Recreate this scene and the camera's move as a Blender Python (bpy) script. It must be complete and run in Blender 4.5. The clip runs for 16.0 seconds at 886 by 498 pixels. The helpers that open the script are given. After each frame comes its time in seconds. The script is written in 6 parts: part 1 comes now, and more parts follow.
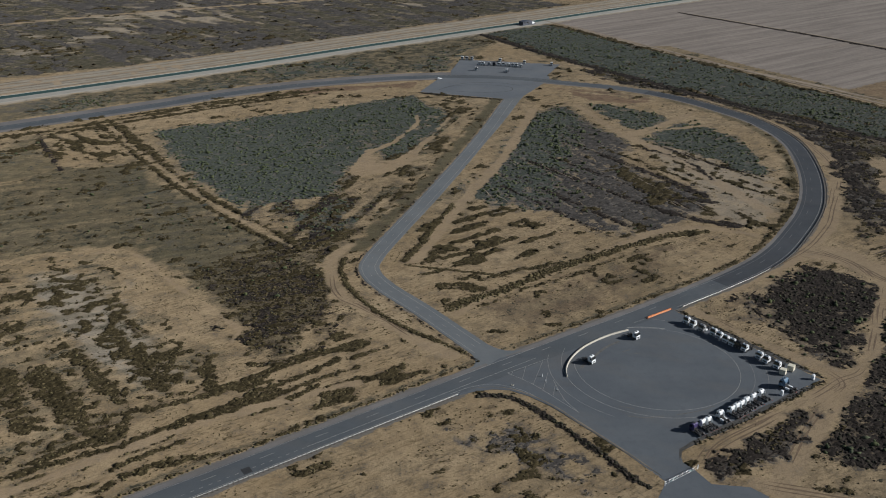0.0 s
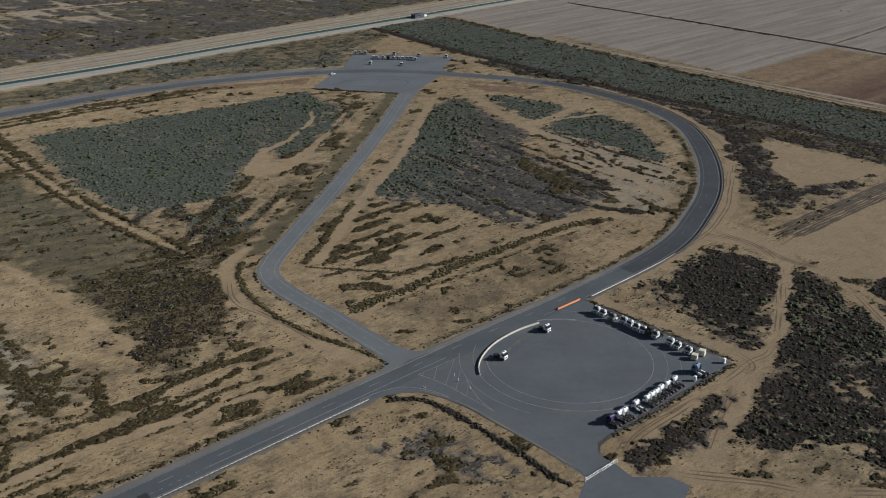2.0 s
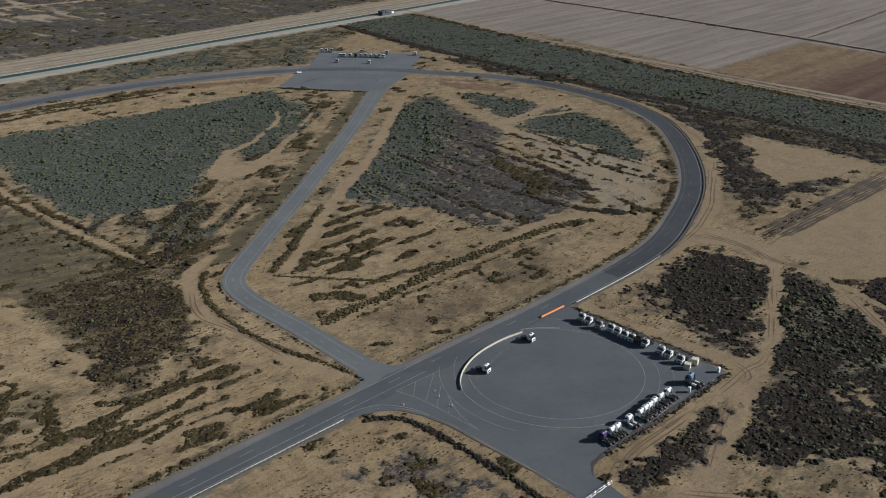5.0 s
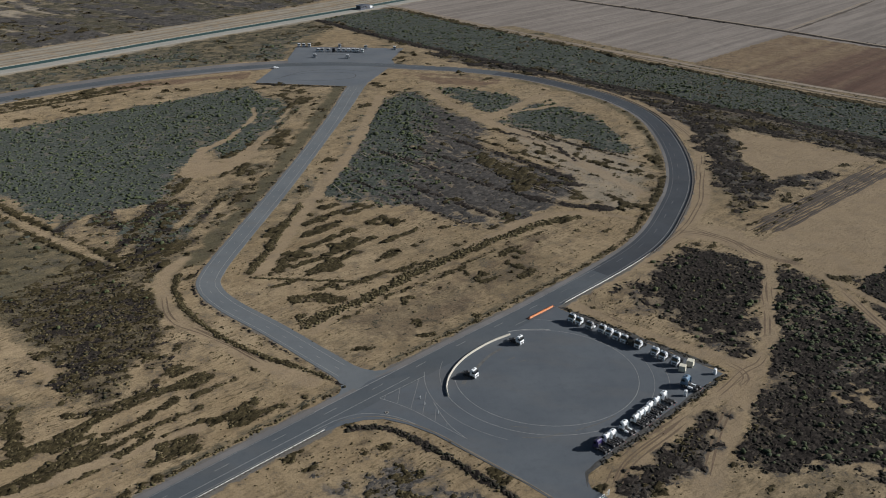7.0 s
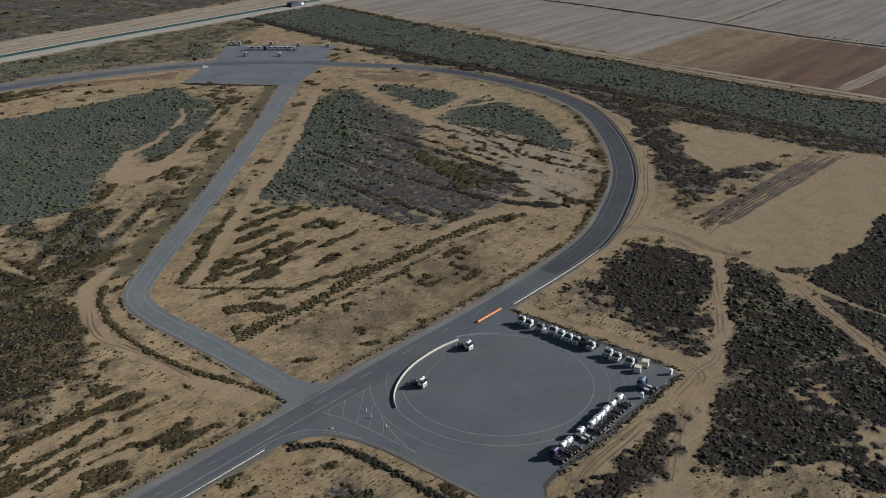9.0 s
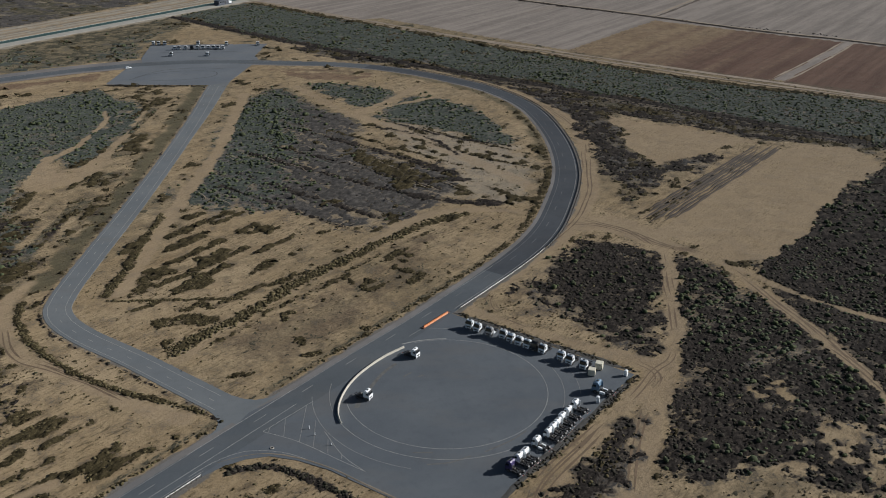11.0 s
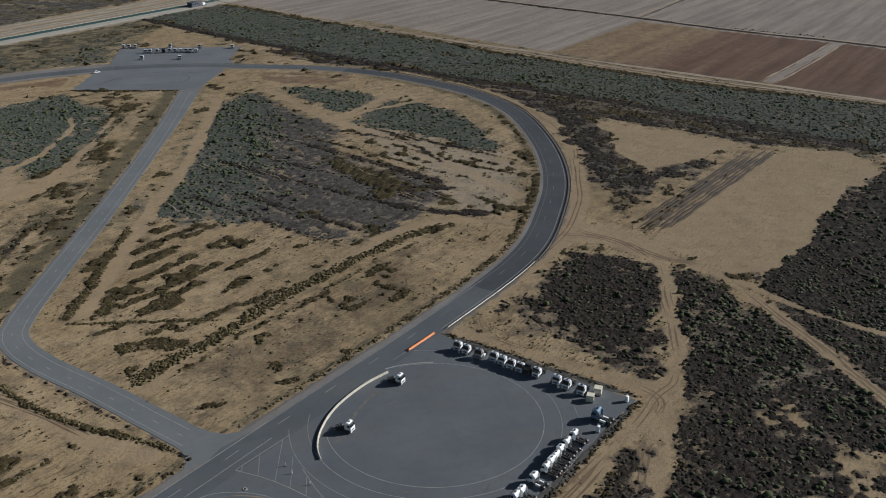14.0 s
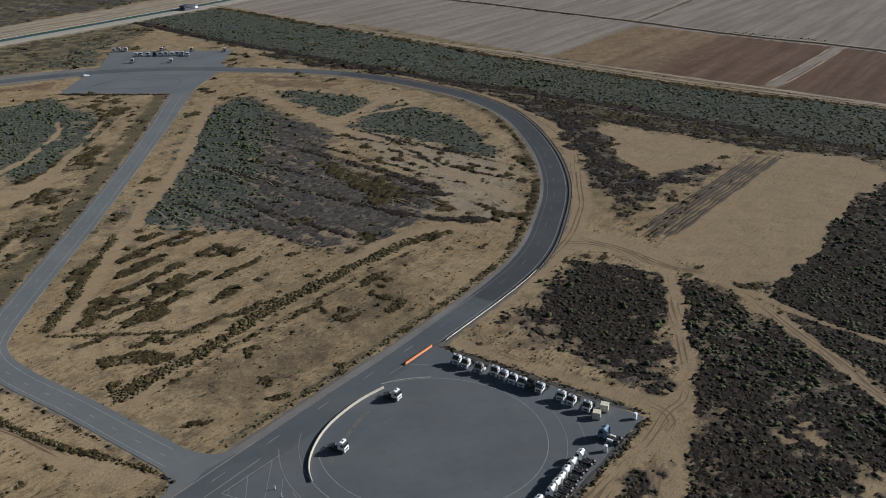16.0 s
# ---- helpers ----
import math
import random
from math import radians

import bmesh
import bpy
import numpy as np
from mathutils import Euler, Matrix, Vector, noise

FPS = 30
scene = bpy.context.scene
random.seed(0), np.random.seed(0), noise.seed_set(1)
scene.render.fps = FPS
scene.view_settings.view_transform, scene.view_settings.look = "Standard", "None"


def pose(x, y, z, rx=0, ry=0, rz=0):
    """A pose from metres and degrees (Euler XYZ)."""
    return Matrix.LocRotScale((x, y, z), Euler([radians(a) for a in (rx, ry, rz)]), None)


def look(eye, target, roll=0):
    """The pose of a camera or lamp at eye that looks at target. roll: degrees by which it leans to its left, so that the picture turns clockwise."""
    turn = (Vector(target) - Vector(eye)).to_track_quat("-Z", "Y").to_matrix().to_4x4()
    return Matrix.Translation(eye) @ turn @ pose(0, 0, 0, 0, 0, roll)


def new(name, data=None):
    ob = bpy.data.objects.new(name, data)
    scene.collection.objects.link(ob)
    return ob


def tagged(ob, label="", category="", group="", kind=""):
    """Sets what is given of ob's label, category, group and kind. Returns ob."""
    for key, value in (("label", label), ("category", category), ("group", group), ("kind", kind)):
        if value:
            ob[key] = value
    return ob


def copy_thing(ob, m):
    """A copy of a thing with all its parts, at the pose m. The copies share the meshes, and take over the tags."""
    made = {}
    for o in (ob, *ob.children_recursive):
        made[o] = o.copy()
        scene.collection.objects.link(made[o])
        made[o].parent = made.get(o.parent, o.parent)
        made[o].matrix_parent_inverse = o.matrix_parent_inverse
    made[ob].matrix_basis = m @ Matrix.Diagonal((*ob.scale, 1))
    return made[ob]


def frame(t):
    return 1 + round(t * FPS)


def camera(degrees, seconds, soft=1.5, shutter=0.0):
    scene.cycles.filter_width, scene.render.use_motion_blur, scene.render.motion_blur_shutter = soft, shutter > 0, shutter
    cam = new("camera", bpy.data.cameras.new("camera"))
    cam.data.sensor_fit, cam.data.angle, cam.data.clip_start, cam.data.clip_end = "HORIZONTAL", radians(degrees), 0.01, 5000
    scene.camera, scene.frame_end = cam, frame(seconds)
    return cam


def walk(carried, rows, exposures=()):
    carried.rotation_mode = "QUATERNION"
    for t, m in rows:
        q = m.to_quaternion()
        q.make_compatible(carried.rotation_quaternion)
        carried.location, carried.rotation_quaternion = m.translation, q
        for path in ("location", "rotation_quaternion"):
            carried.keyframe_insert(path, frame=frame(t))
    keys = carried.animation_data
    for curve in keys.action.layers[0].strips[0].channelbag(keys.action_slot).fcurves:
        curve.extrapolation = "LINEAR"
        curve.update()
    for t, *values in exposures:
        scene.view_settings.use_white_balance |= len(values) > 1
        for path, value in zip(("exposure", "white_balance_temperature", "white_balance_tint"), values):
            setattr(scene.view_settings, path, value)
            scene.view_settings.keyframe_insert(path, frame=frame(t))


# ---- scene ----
cam = camera(50.5, 16.0, soft=1.0)
PATH = [
    (0, (0.00, -0.00, 170.00), (-0.18, 138.19, 111.67), -0.08),
    (0.5, (0.13, 2.77, 168.90), (-0.14, 140.93, 110.48), -0.14),
    (1, (0.41, 5.60, 167.95), (1.94, 143.68, 109.38), -0.15),
    (1.5, (0.37, 8.88, 166.57), (9.02, 146.63, 107.85), -0.15),
    (2, (-0.52, 12.31, 165.33), (15.03, 149.39, 106.43), -0.09),
    (2.5, (-1.33, 15.69, 164.05), (18.73, 152.15, 105.09), -0.06),
    (3, (-1.63, 18.78, 163.06), (18.76, 155.16, 104.02), -0.05),
    (3.5, (-1.53, 22.19, 162.42), (18.89, 158.57, 103.41), -0.04),
    (4, (-1.39, 25.59, 161.80), (19.06, 161.99, 102.85), -0.06),
    (6.5, (-0.93, 41.75, 156.38), (21.02, 177.72, 96.96), -0.05),
    (7, (-0.55, 45.28, 155.22), (23.11, 180.92, 95.70), -0.08),
    (7.5, (-0.36, 48.87, 154.07), (25.57, 184.05, 94.47), -0.01),
    (8, (0.10, 52.26, 153.02), (28.18, 186.99, 93.38), -0.05),
    (8.5, (0.16, 55.78, 152.01), (30.64, 189.94, 92.26), -0.04),
    (9, (0.56, 59.20, 150.78), (33.77, 192.71, 91.01), -0.01),
    (9.5, (1.01, 62.52, 149.72), (36.98, 195.28, 89.88), 0.00),
    (10, (1.48, 66.10, 148.55), (40.09, 198.11, 88.69), 0.01),
    (12.5, (4.36, 83.00, 143.15), (49.96, 212.73, 83.24), 0.10),
    (13, (5.12, 86.23, 142.89), (50.84, 216.00, 83.14), 0.13),
    (13.5, (6.27, 89.75, 142.61), (52.02, 219.57, 83.02), 0.10),
    (14, (7.16, 92.89, 142.05), (53.00, 222.66, 82.41), 0.07),
    (14.5, (8.19, 96.24, 140.80), (54.11, 225.97, 81.12), 0.08),
    (15, (9.21, 99.71, 139.65), (55.26, 229.42, 80.03), 0.09),
    (15.5, (9.83, 102.39, 139.07), (56.20, 232.20, 79.92), 0.18),
    (16, (10.37, 104.68, 137.73), (57.07, 234.55, 78.96), 0.19),
]
walk(cam, [(t, look(eye, target, roll)) for t, eye, target, roll in PATH], [(0, 0.09), (4, 0.16), (8, 0.18), (16, 0.13)])

# ---- light ----
SUN_AZ, SUN_EL = radians(97.0), radians(25.5)  # azimuth from +y towards +x
world = bpy.data.worlds.new("World")
scene.world = world
world.use_nodes = True
wn = world.node_tree
sky = wn.nodes.new("ShaderNodeTexSky")
sky.sky_type, sky.sun_disc = "NISHITA", False
sky.sun_elevation, sky.sun_rotation = SUN_EL, SUN_AZ
wn.links.new(sky.outputs[0], wn.nodes["Background"].inputs[0])
wn.nodes["Background"].inputs[1].default_value = 0.041
sun = new("sun", bpy.data.lights.new("sun", "SUN"))
sun.data.energy, sun.data.angle, sun.data.color = 5.0, radians(0.6), (1.0, 0.985, 0.955)
sun_way = Vector((math.sin(SUN_AZ) * math.cos(SUN_EL), math.cos(SUN_AZ) * math.cos(SUN_EL), math.sin(SUN_EL)))
sun.matrix_basis = look(sun_way * 400 + Vector((60, 350, 0)), (60, 350, 0))


# ---- numeric helpers ----
def lattice(ix, iy, seed):
    h = (ix.astype(np.int64) * 374761393 + iy.astype(np.int64) * 668265263 + seed * 974711) & 0xFFFFFFFF
    h = ((h ^ (h >> 13)) * 1274126177) & 0xFFFFFFFF
    return ((h ^ (h >> 16)) & 0xFFFF) / 65535.0


def grain(x, y, size, seed=0):
    """Smooth value noise, 0 to 1."""
    x, y = np.asarray(x, float) / size, np.asarray(y, float) / size
    ix, iy = np.floor(x), np.floor(y)
    fx, fy = x - ix, y - iy
    fx, fy = fx * fx * (3 - 2 * fx), fy * fy * (3 - 2 * fy)
    a, b = lattice(ix, iy, seed), lattice(ix + 1, iy, seed)
    c, d = lattice(ix, iy + 1, seed), lattice(ix + 1, iy + 1, seed)
    return (a * (1 - fx) + b * fx) * (1 - fy) + (c * (1 - fx) + d * fx) * fy


def inside(x, y, outline):
    hit = np.zeros(x.shape, bool)
    x0, y0 = outline[-1]
    for x1, y1 in outline:
        if y0 != y1:
            hit ^= ((y1 > y) != (y0 > y)) & (x < (x0 - x1) * (y - y1) / (y0 - y1) + x1)
        x0, y0 = x1, y1
    return hit


def smooth_line(points, step=2.0, closed=False):
    """A Catmull-Rom line through control points, resampled."""
    p = np.array(points, float)
    p = np.vstack([p[-1:], p, p[:2]]) if closed else np.vstack([2 * p[0] - p[1], p, 2 * p[-1] - p[-2]])
    out = []
    for i in range(1, len(p) - 2):
        n = max(1, int(np.hypot(*(p[i + 1] - p[i])[:2]) / step))
        for k in range(n):
            t = k / n
            out.append(0.5 * (2 * p[i] + (p[i + 1] - p[i - 1]) * t + (2 * p[i - 1] - 5 * p[i] + 4 * p[i + 1] - p[i + 2]) * t * t
                              + (3 * p[i] - p[i - 1] - 3 * p[i + 1] + p[i + 2]) * t ** 3))
    if not closed:
        out.append(p[-2])
    return np.array(out)


def near_line(x, y, line, reach):
    """Distance to a polyline (up to reach), signed: positive to its left."""
    far = np.full(x.shape, reach, float)
    side = np.ones(x.shape)
    for (ax, ay), (bx, by) in zip(line[:-1, :2], line[1:, :2]):
        box = (x > min(ax, bx) - reach) & (x < max(ax, bx) + reach) & (y > min(ay, by) - reach) & (y < max(ay, by) + reach)
        if not box.any():
            continue
        px, py, dx, dy = x[box] - ax, y[box] - ay, bx - ax, by - ay
        t = np.clip((px * dx + py * dy) / (dx * dx + dy * dy + 1e-9), 0, 1)
        d = np.hypot(px - t * dx, py - t * dy)
        s = np.where(dx * py - dy * px >= 0, 1.0, -1.0)
        less = d < far[box]
        f, g = far[box], side[box]
        f[less], g[less] = d[less], s[less]
        far[box], side[box] = f, g
    return far, side


def step01(v, a, b):
    t = np.clip((v - a) / (b - a), 0, 1)
    return t * t * (3 - 2 * t)


# ---- materials ----
def shader(name, rough=0.8, metal=0.0):
    m = bpy.data.materials.new(name)
    m.use_nodes = True
    b = m.node_tree.nodes["Principled BSDF"]
    b.inputs["Roughness"].default_value, b.inputs["Metallic"].default_value = rough, metal
    return m, m.node_tree, b


def node(tree, kind, **put):
    n = tree.nodes.new(kind)
    for key, value in put.items():
        n.inputs[key.replace("_", " ")].default_value = value
    return n


def noise_tex(tree, scale, detail=4.0, rough=0.6, stretch=None):
    co = tree.nodes.new("ShaderNodeNewGeometry").outputs["Position"]
    if stretch:
        mp = tree.nodes.new("ShaderNodeMapping")
        mp.vector_type = "TEXTURE"
        mp.inputs["Rotation"].default_value = (0, 0, -stretch[0])
        mp.inputs["Scale"].default_value = (1 / stretch[1], 1 / stretch[2], 1)
        tree.links.new(co, mp.inputs["Vector"])
        co = mp.outputs["Vector"]
    n = node(tree, "ShaderNodeTexNoise", Scale=scale, Detail=detail, Roughness=rough)
    tree.links.new(co, n.inputs["Vector"])
    return n.outputs["Fac"]


def remap(tree, value, a, b, lo=0.0, hi=1.0):
    n = tree.nodes.new("ShaderNodeMapRange")
    n.inputs[1].default_value, n.inputs[2].default_value, n.inputs[3].default_value, n.inputs[4].default_value = a, b, lo, hi
    tree.links.new(value, n.inputs[0])
    return n.outputs[0]


def math_node(tree, op, a, b):
    n = tree.nodes.new("ShaderNodeMath")
    n.operation = op
    for i, v in enumerate((a, b)):
        if isinstance(v, (int, float)):
            n.inputs[i].default_value = v
        else:
            tree.links.new(v, n.inputs[i])
    return n.outputs[0]


def blend(tree, fac, a, b):
    n = tree.nodes.new("ShaderNodeMix")
    n.data_type = "RGBA"
    for i, v in ((0, fac), (6, a), (7, b)):
        if isinstance(v, (int, float)):
            n.inputs[i].default_value = v
        elif isinstance(v, tuple):
            n.inputs[i].default_value = (*v, 1)
        else:
            tree.links.new(v, n.inputs[i])
    return n.outputs[2]


def bump(tree, bsdf, height, strength, distance):
    n = node(tree, "ShaderNodeBump", Strength=strength, Distance=distance)
    tree.links.new(height, n.inputs["Height"])
    tree.links.new(n.outputs[0], bsdf.inputs["Normal"])


def plain(name, colour, rough=0.6, metal=0.0, vary=0.12, scale=2.0):
    """A colour with two scales of wear."""
    m, t, b = shader(name, rough, metal)
    dark = tuple(c * (1 - vary) for c in colour)
    lite = tuple(min(1, c * (1 + vary)) for c in colour)
    f = math_node(t, "ADD", math_node(t, "MULTIPLY", noise_tex(t, scale), 0.6), math_node(t, "MULTIPLY", noise_tex(t, scale * 9), 0.4))
    t.links.new(blend(t, remap(t, f, 0.35, 0.65), dark, lite), b.inputs["Base Color"])
    return m


def make_ground():
    m, t, b = shader("earth_and_scrub", 0.95)
    b.inputs["Diffuse Roughness"].default_value = 0.28
    b.inputs["Specular IOR Level"].default_value = 0.15
    def channels(name):
        a = t.nodes.new("ShaderNodeAttribute")
        a.attribute_name = name
        s = t.nodes.new("ShaderNodeSeparateColor")
        t.links.new(a.outputs["Color"], s.inputs[0])
        return s.outputs[0], s.outputs[1], s.outputs[2]
    green, brown, dark = channels("cover")
    track, plough, gravel = channels("soil")
    pale, red, weed = channels("tone")
    ash, grass, _ = channels("twig")
    broad, mid, fine = noise_tex(t, 0.02, 5), noise_tex(t, 0.14, 6, 0.65), noise_tex(t, 1.1, 6, 0.7)
    rows = noise_tex(t, 0.16, 6, 0.7, (-radians(36), 0.22, 1.6))
    drills = noise_tex(t, 0.06, 6, 0.7, (-radians(36), 0.1, 1.7))
    sand = blend(t, remap(t, broad, 0.35, 0.65), (0.282, 0.211, 0.124), (0.350, 0.271, 0.171))
    sand = blend(t, remap(t, mid, 0.45, 0.63, 0, 0.6), sand, (0.168, 0.118, 0.070))
    sand = blend(t, remap(t, fine, 0.48, 0.66, 0, 0.4), sand, (0.140, 0.100, 0.061))
    sand = blend(t, remap(t, rows, 0.5, 0.66, 0, 0.5), sand, (0.160, 0.110, 0.062))
    tufty = remap(t, noise_tex(t, 0.045, 3, 0.6), 0.4, 0.6, 0.25, 1.0)
    dashes = remap(t, noise_tex(t, 0.62, 5, 0.65, (-radians(34), 0.45, 1.5)), 0.525, 0.6, 0, 0.85)
    sand = blend(t, math_node(t, "MULTIPLY", dashes, tufty), sand, (0.088, 0.066, 0.036))
    specks = remap(t, noise_tex(t, 1.3, 4, 0.6), 0.6, 0.66, 0, 0.75)
    sand = blend(t, math_node(t, "MULTIPLY", specks, tufty), sand, (0.070, 0.052, 0.028))
    sand = blend(t, remap(t, noise_tex(t, 0.5, 5, 0.7), 0.58, 0.7, 0, 0.4), sand, (0.335, 0.267, 0.187))
    litter = remap(t, noise_tex(t, 1.7, 4, 0.7), 0.4, 0.62)
    mix = math_node(t, "ADD", math_node(t, "MULTIPLY", mid, 0.5), math_node(t, "MULTIPLY", fine, 0.5))
    mix = math_node(t, "ADD", 0.5, math_node(t, "MULTIPLY", math_node(t, "SUBTRACT", mix, 0.5), 2.2))

    def ragged(mask, width=0.5):
        v = math_node(t, "ADD", mask, math_node(t, "SUBTRACT", mix, 0.5))
        return remap(t, v, 0.5 - width / 2, 0.5 + width / 2)
    col = blend(t, ragged(pale, 0.9), sand, (0.299, 0.265, 0.218))
    col = blend(t, remap(t, math_node(t, "ADD", red, math_node(t, "MULTIPLY", math_node(t, "SUBTRACT", mix, 0.5), 0.4)), 0.15, 0.9), col, blend(t, remap(t, drills, 0.4, 0.6), (0.088, 0.050, 0.037), (0.136, 0.082, 0.060)))
    col = blend(t, math_node(t, "MULTIPLY", ragged(weed, 0.8), 0.8), col, blend(t, litter, (0.054, 0.050, 0.034), (0.122, 0.109, 0.076)))
    col = blend(t, math_node(t, "MULTIPLY", ragged(grass, 0.9), 0.85), col, blend(t, math_node(t, "MULTIPLY", math_node(t, "ADD", litter, remap(t, noise_tex(t, 0.55, 5, 0.7, (-radians(21), 0.06, 1.0)), 0.38, 0.62)), 0.5), (0.032, 0.031, 0.019), (0.110, 0.101, 0.063)))
    col = blend(t, math_node(t, "MULTIPLY", ragged(brown, 0.7), 0.9), col, blend(t, litter, (0.050, 0.037, 0.024), (0.125, 0.095, 0.061)))
    lain = remap(t, noise_tex(t, 0.35, 6, 0.75, (radians(66), 0.3, 1.6)), 0.42, 0.62)
    col = blend(t, math_node(t, "MULTIPLY", ragged(ash, 0.7), 0.92), col, blend(t, lain, (0.055, 0.051, 0.048), (0.146, 0.134, 0.124)))
    col = blend(t, math_node(t, "MULTIPLY", ragged(green, 0.7), 0.92), col, blend(t, litter, (0.058, 0.061, 0.064), (0.116, 0.118, 0.115)))
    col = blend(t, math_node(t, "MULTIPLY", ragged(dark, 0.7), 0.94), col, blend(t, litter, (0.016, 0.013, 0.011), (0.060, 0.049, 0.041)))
    col = blend(t, remap(t, plough, 0.15, 0.55), col, blend(t, math_node(t, "ADD", remap(t, drills, 0.4, 0.6, 0, 0.75), remap(t, noise_tex(t, 0.22, 6, 0.8), 0.4, 0.6, 0, 0.25)), (0.172, 0.149, 0.132), (0.282, 0.246, 0.218)))
    col = blend(t, math_node(t, "MULTIPLY", ragged(track, 0.7), 0.6), col, blend(t, mix, (0.236, 0.175, 0.113), (0.320, 0.248, 0.168)))
    col = blend(t, math_node(t, "MULTIPLY", ragged(gravel, 0.5), 0.9), col, blend(t, fine, (0.088, 0.085, 0.082), (0.163, 0.156, 0.150)))
    t.links.new(col, b.inputs["Base Color"])
    h = math_node(t, "ADD", math_node(t, "MULTIPLY", fine, 0.5), mid)
    bump(t, b, h, 0.7, 0.4)
    return m


def make_asphalt(name, a, c, smear=0.0):
    m, t, b = shader(name, 0.85)
    b.inputs["Specular IOR Level"].default_value = 0.12
    broad, mid, fine = noise_tex(t, 0.035, 5), noise_tex(t, 0.35, 6, 0.65), noise_tex(t, 4.0, 4)
    col = blend(t, remap(t, broad, 0.35, 0.65), a, c)
    col = blend(t, remap(t, mid, 0.5, 0.75, 0, 0.4), col, tuple(v * 0.75 for v in a))
    col = blend(t, remap(t, fine, 0.4, 0.8, 0, 0.25), col, tuple(min(1, v * 1.5) for v in c))
    if smear:
        dust = noise_tex(t, 0.06, 6, 0.6, (0.4, 0.5, 1.4))
        col = blend(t, remap(t, dust, 0.5, 0.72, 0, smear), col, (0.150, 0.129, 0.105))
    t.links.new(col, b.inputs["Base Color"])
    bump(t, b, fine, 0.2, 0.02)
    return m


def make_leaf(name, colours):
    m, t, b = shader(name, 0.9)
    b.inputs["Specular IOR Level"].default_value, b.inputs["Diffuse Roughness"].default_value = 0.15, 0.3
    geo = t.nodes.new("ShaderNodeNewGeometry")
    ramp = t.nodes.new("ShaderNodeValToRGB")
    while len(ramp.color_ramp.elements) < len(colours):
        ramp.color_ramp.elements.new(0.5)
    for i, (e, c) in enumerate(zip(ramp.color_ramp.elements, colours)):
        e.position, e.color = i / (len(colours) - 1), (*c, 1)
    t.links.new(geo.outputs["Random Per Island"], ramp.inputs[0])
    f = remap(t, noise_tex(t, 0.03, 4), 0.35, 0.65, 0, 0.45)
    col = blend(t, f, ramp.outputs[0], colours[0])
    col = blend(t, remap(t, noise_tex(t, 3.5, 3), 0.4, 0.7, 0, 0.4), col, tuple(c * 0.55 for c in colours[1]))
    t.links.new(col, b.inputs["Base Color"])
    return m


M_GROUND = make_ground()
M_ROAD = make_asphalt("road_asphalt", (0.070, 0.081, 0.092), (0.092, 0.104, 0.116), 0.14)
M_BEND = make_asphalt("bend_asphalt", (0.046, 0.052, 0.061), (0.060, 0.067, 0.077), 0.1)
M_SIDE = make_asphalt("worn_asphalt", (0.116, 0.129, 0.140), (0.145, 0.157, 0.166), 0.22)
M_PAD = make_asphalt("pad_asphalt", (0.081, 0.093, 0.108), (0.106, 0.119, 0.134), 0.22)
M_LINE = plain("road_paint", (0.245, 0.246, 0.238), 0.7, 0, 0.35, 0.8)
M_FAINT = plain("worn_road_paint", (0.200, 0.200, 0.196), 0.7, 0, 0.3, 0.6)
M_GHOST = plain("nearly_worn_off_paint", (0.10, 0.104, 0.108), 0.75, 0, 0.3, 0.6)
M_PATCH = plain("fresh_asphalt", (0.024, 0.026, 0.029), 0.8)
M_TYREMARK = plain("rubber_marked_asphalt", (0.060, 0.066, 0.074), 0.85, 0, 0.25, 0.5)
M_SCUFF = plain("dusty_scuffed_asphalt", (0.098, 0.097, 0.094), 0.85, 0, 0.35, 0.7)
M_CONCRETE = plain("pale_concrete", (0.400, 0.384, 0.344), 0.85, 0, 0.2, 0.5)
M_WATER, _t, _b = shader("canal_water", 0.55)
_b.inputs["Base Color"].default_value = (0.036, 0.074, 0.070, 1)
_b.inputs["Specular IOR Level"].default_value = 0.2
M_LEAF_GREEN = make_leaf("greygreen_leaves", [(0.068, 0.078, 0.052), (0.056, 0.074, 0.034), (0.074, 0.086, 0.062), (0.080, 0.102, 0.038), (0.096, 0.106, 0.074)])
M_LEAF_SHRUB = make_leaf("yellowgreen_leaves", [(0.056, 0.068, 0.040), (0.076, 0.092, 0.042), (0.052, 0.061, 0.040), (0.094, 0.108, 0.048), (0.066, 0.080, 0.046)])
M_LEAF_BROWN = make_leaf("dry_brown_twigs", [(0.086, 0.070, 0.036), (0.122, 0.098, 0.050), (0.062, 0.051, 0.028), (0.158, 0.128, 0.070), (0.088, 0.082, 0.038)])
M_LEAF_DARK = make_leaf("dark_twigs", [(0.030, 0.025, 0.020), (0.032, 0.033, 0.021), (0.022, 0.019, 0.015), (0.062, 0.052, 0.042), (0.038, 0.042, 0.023)])


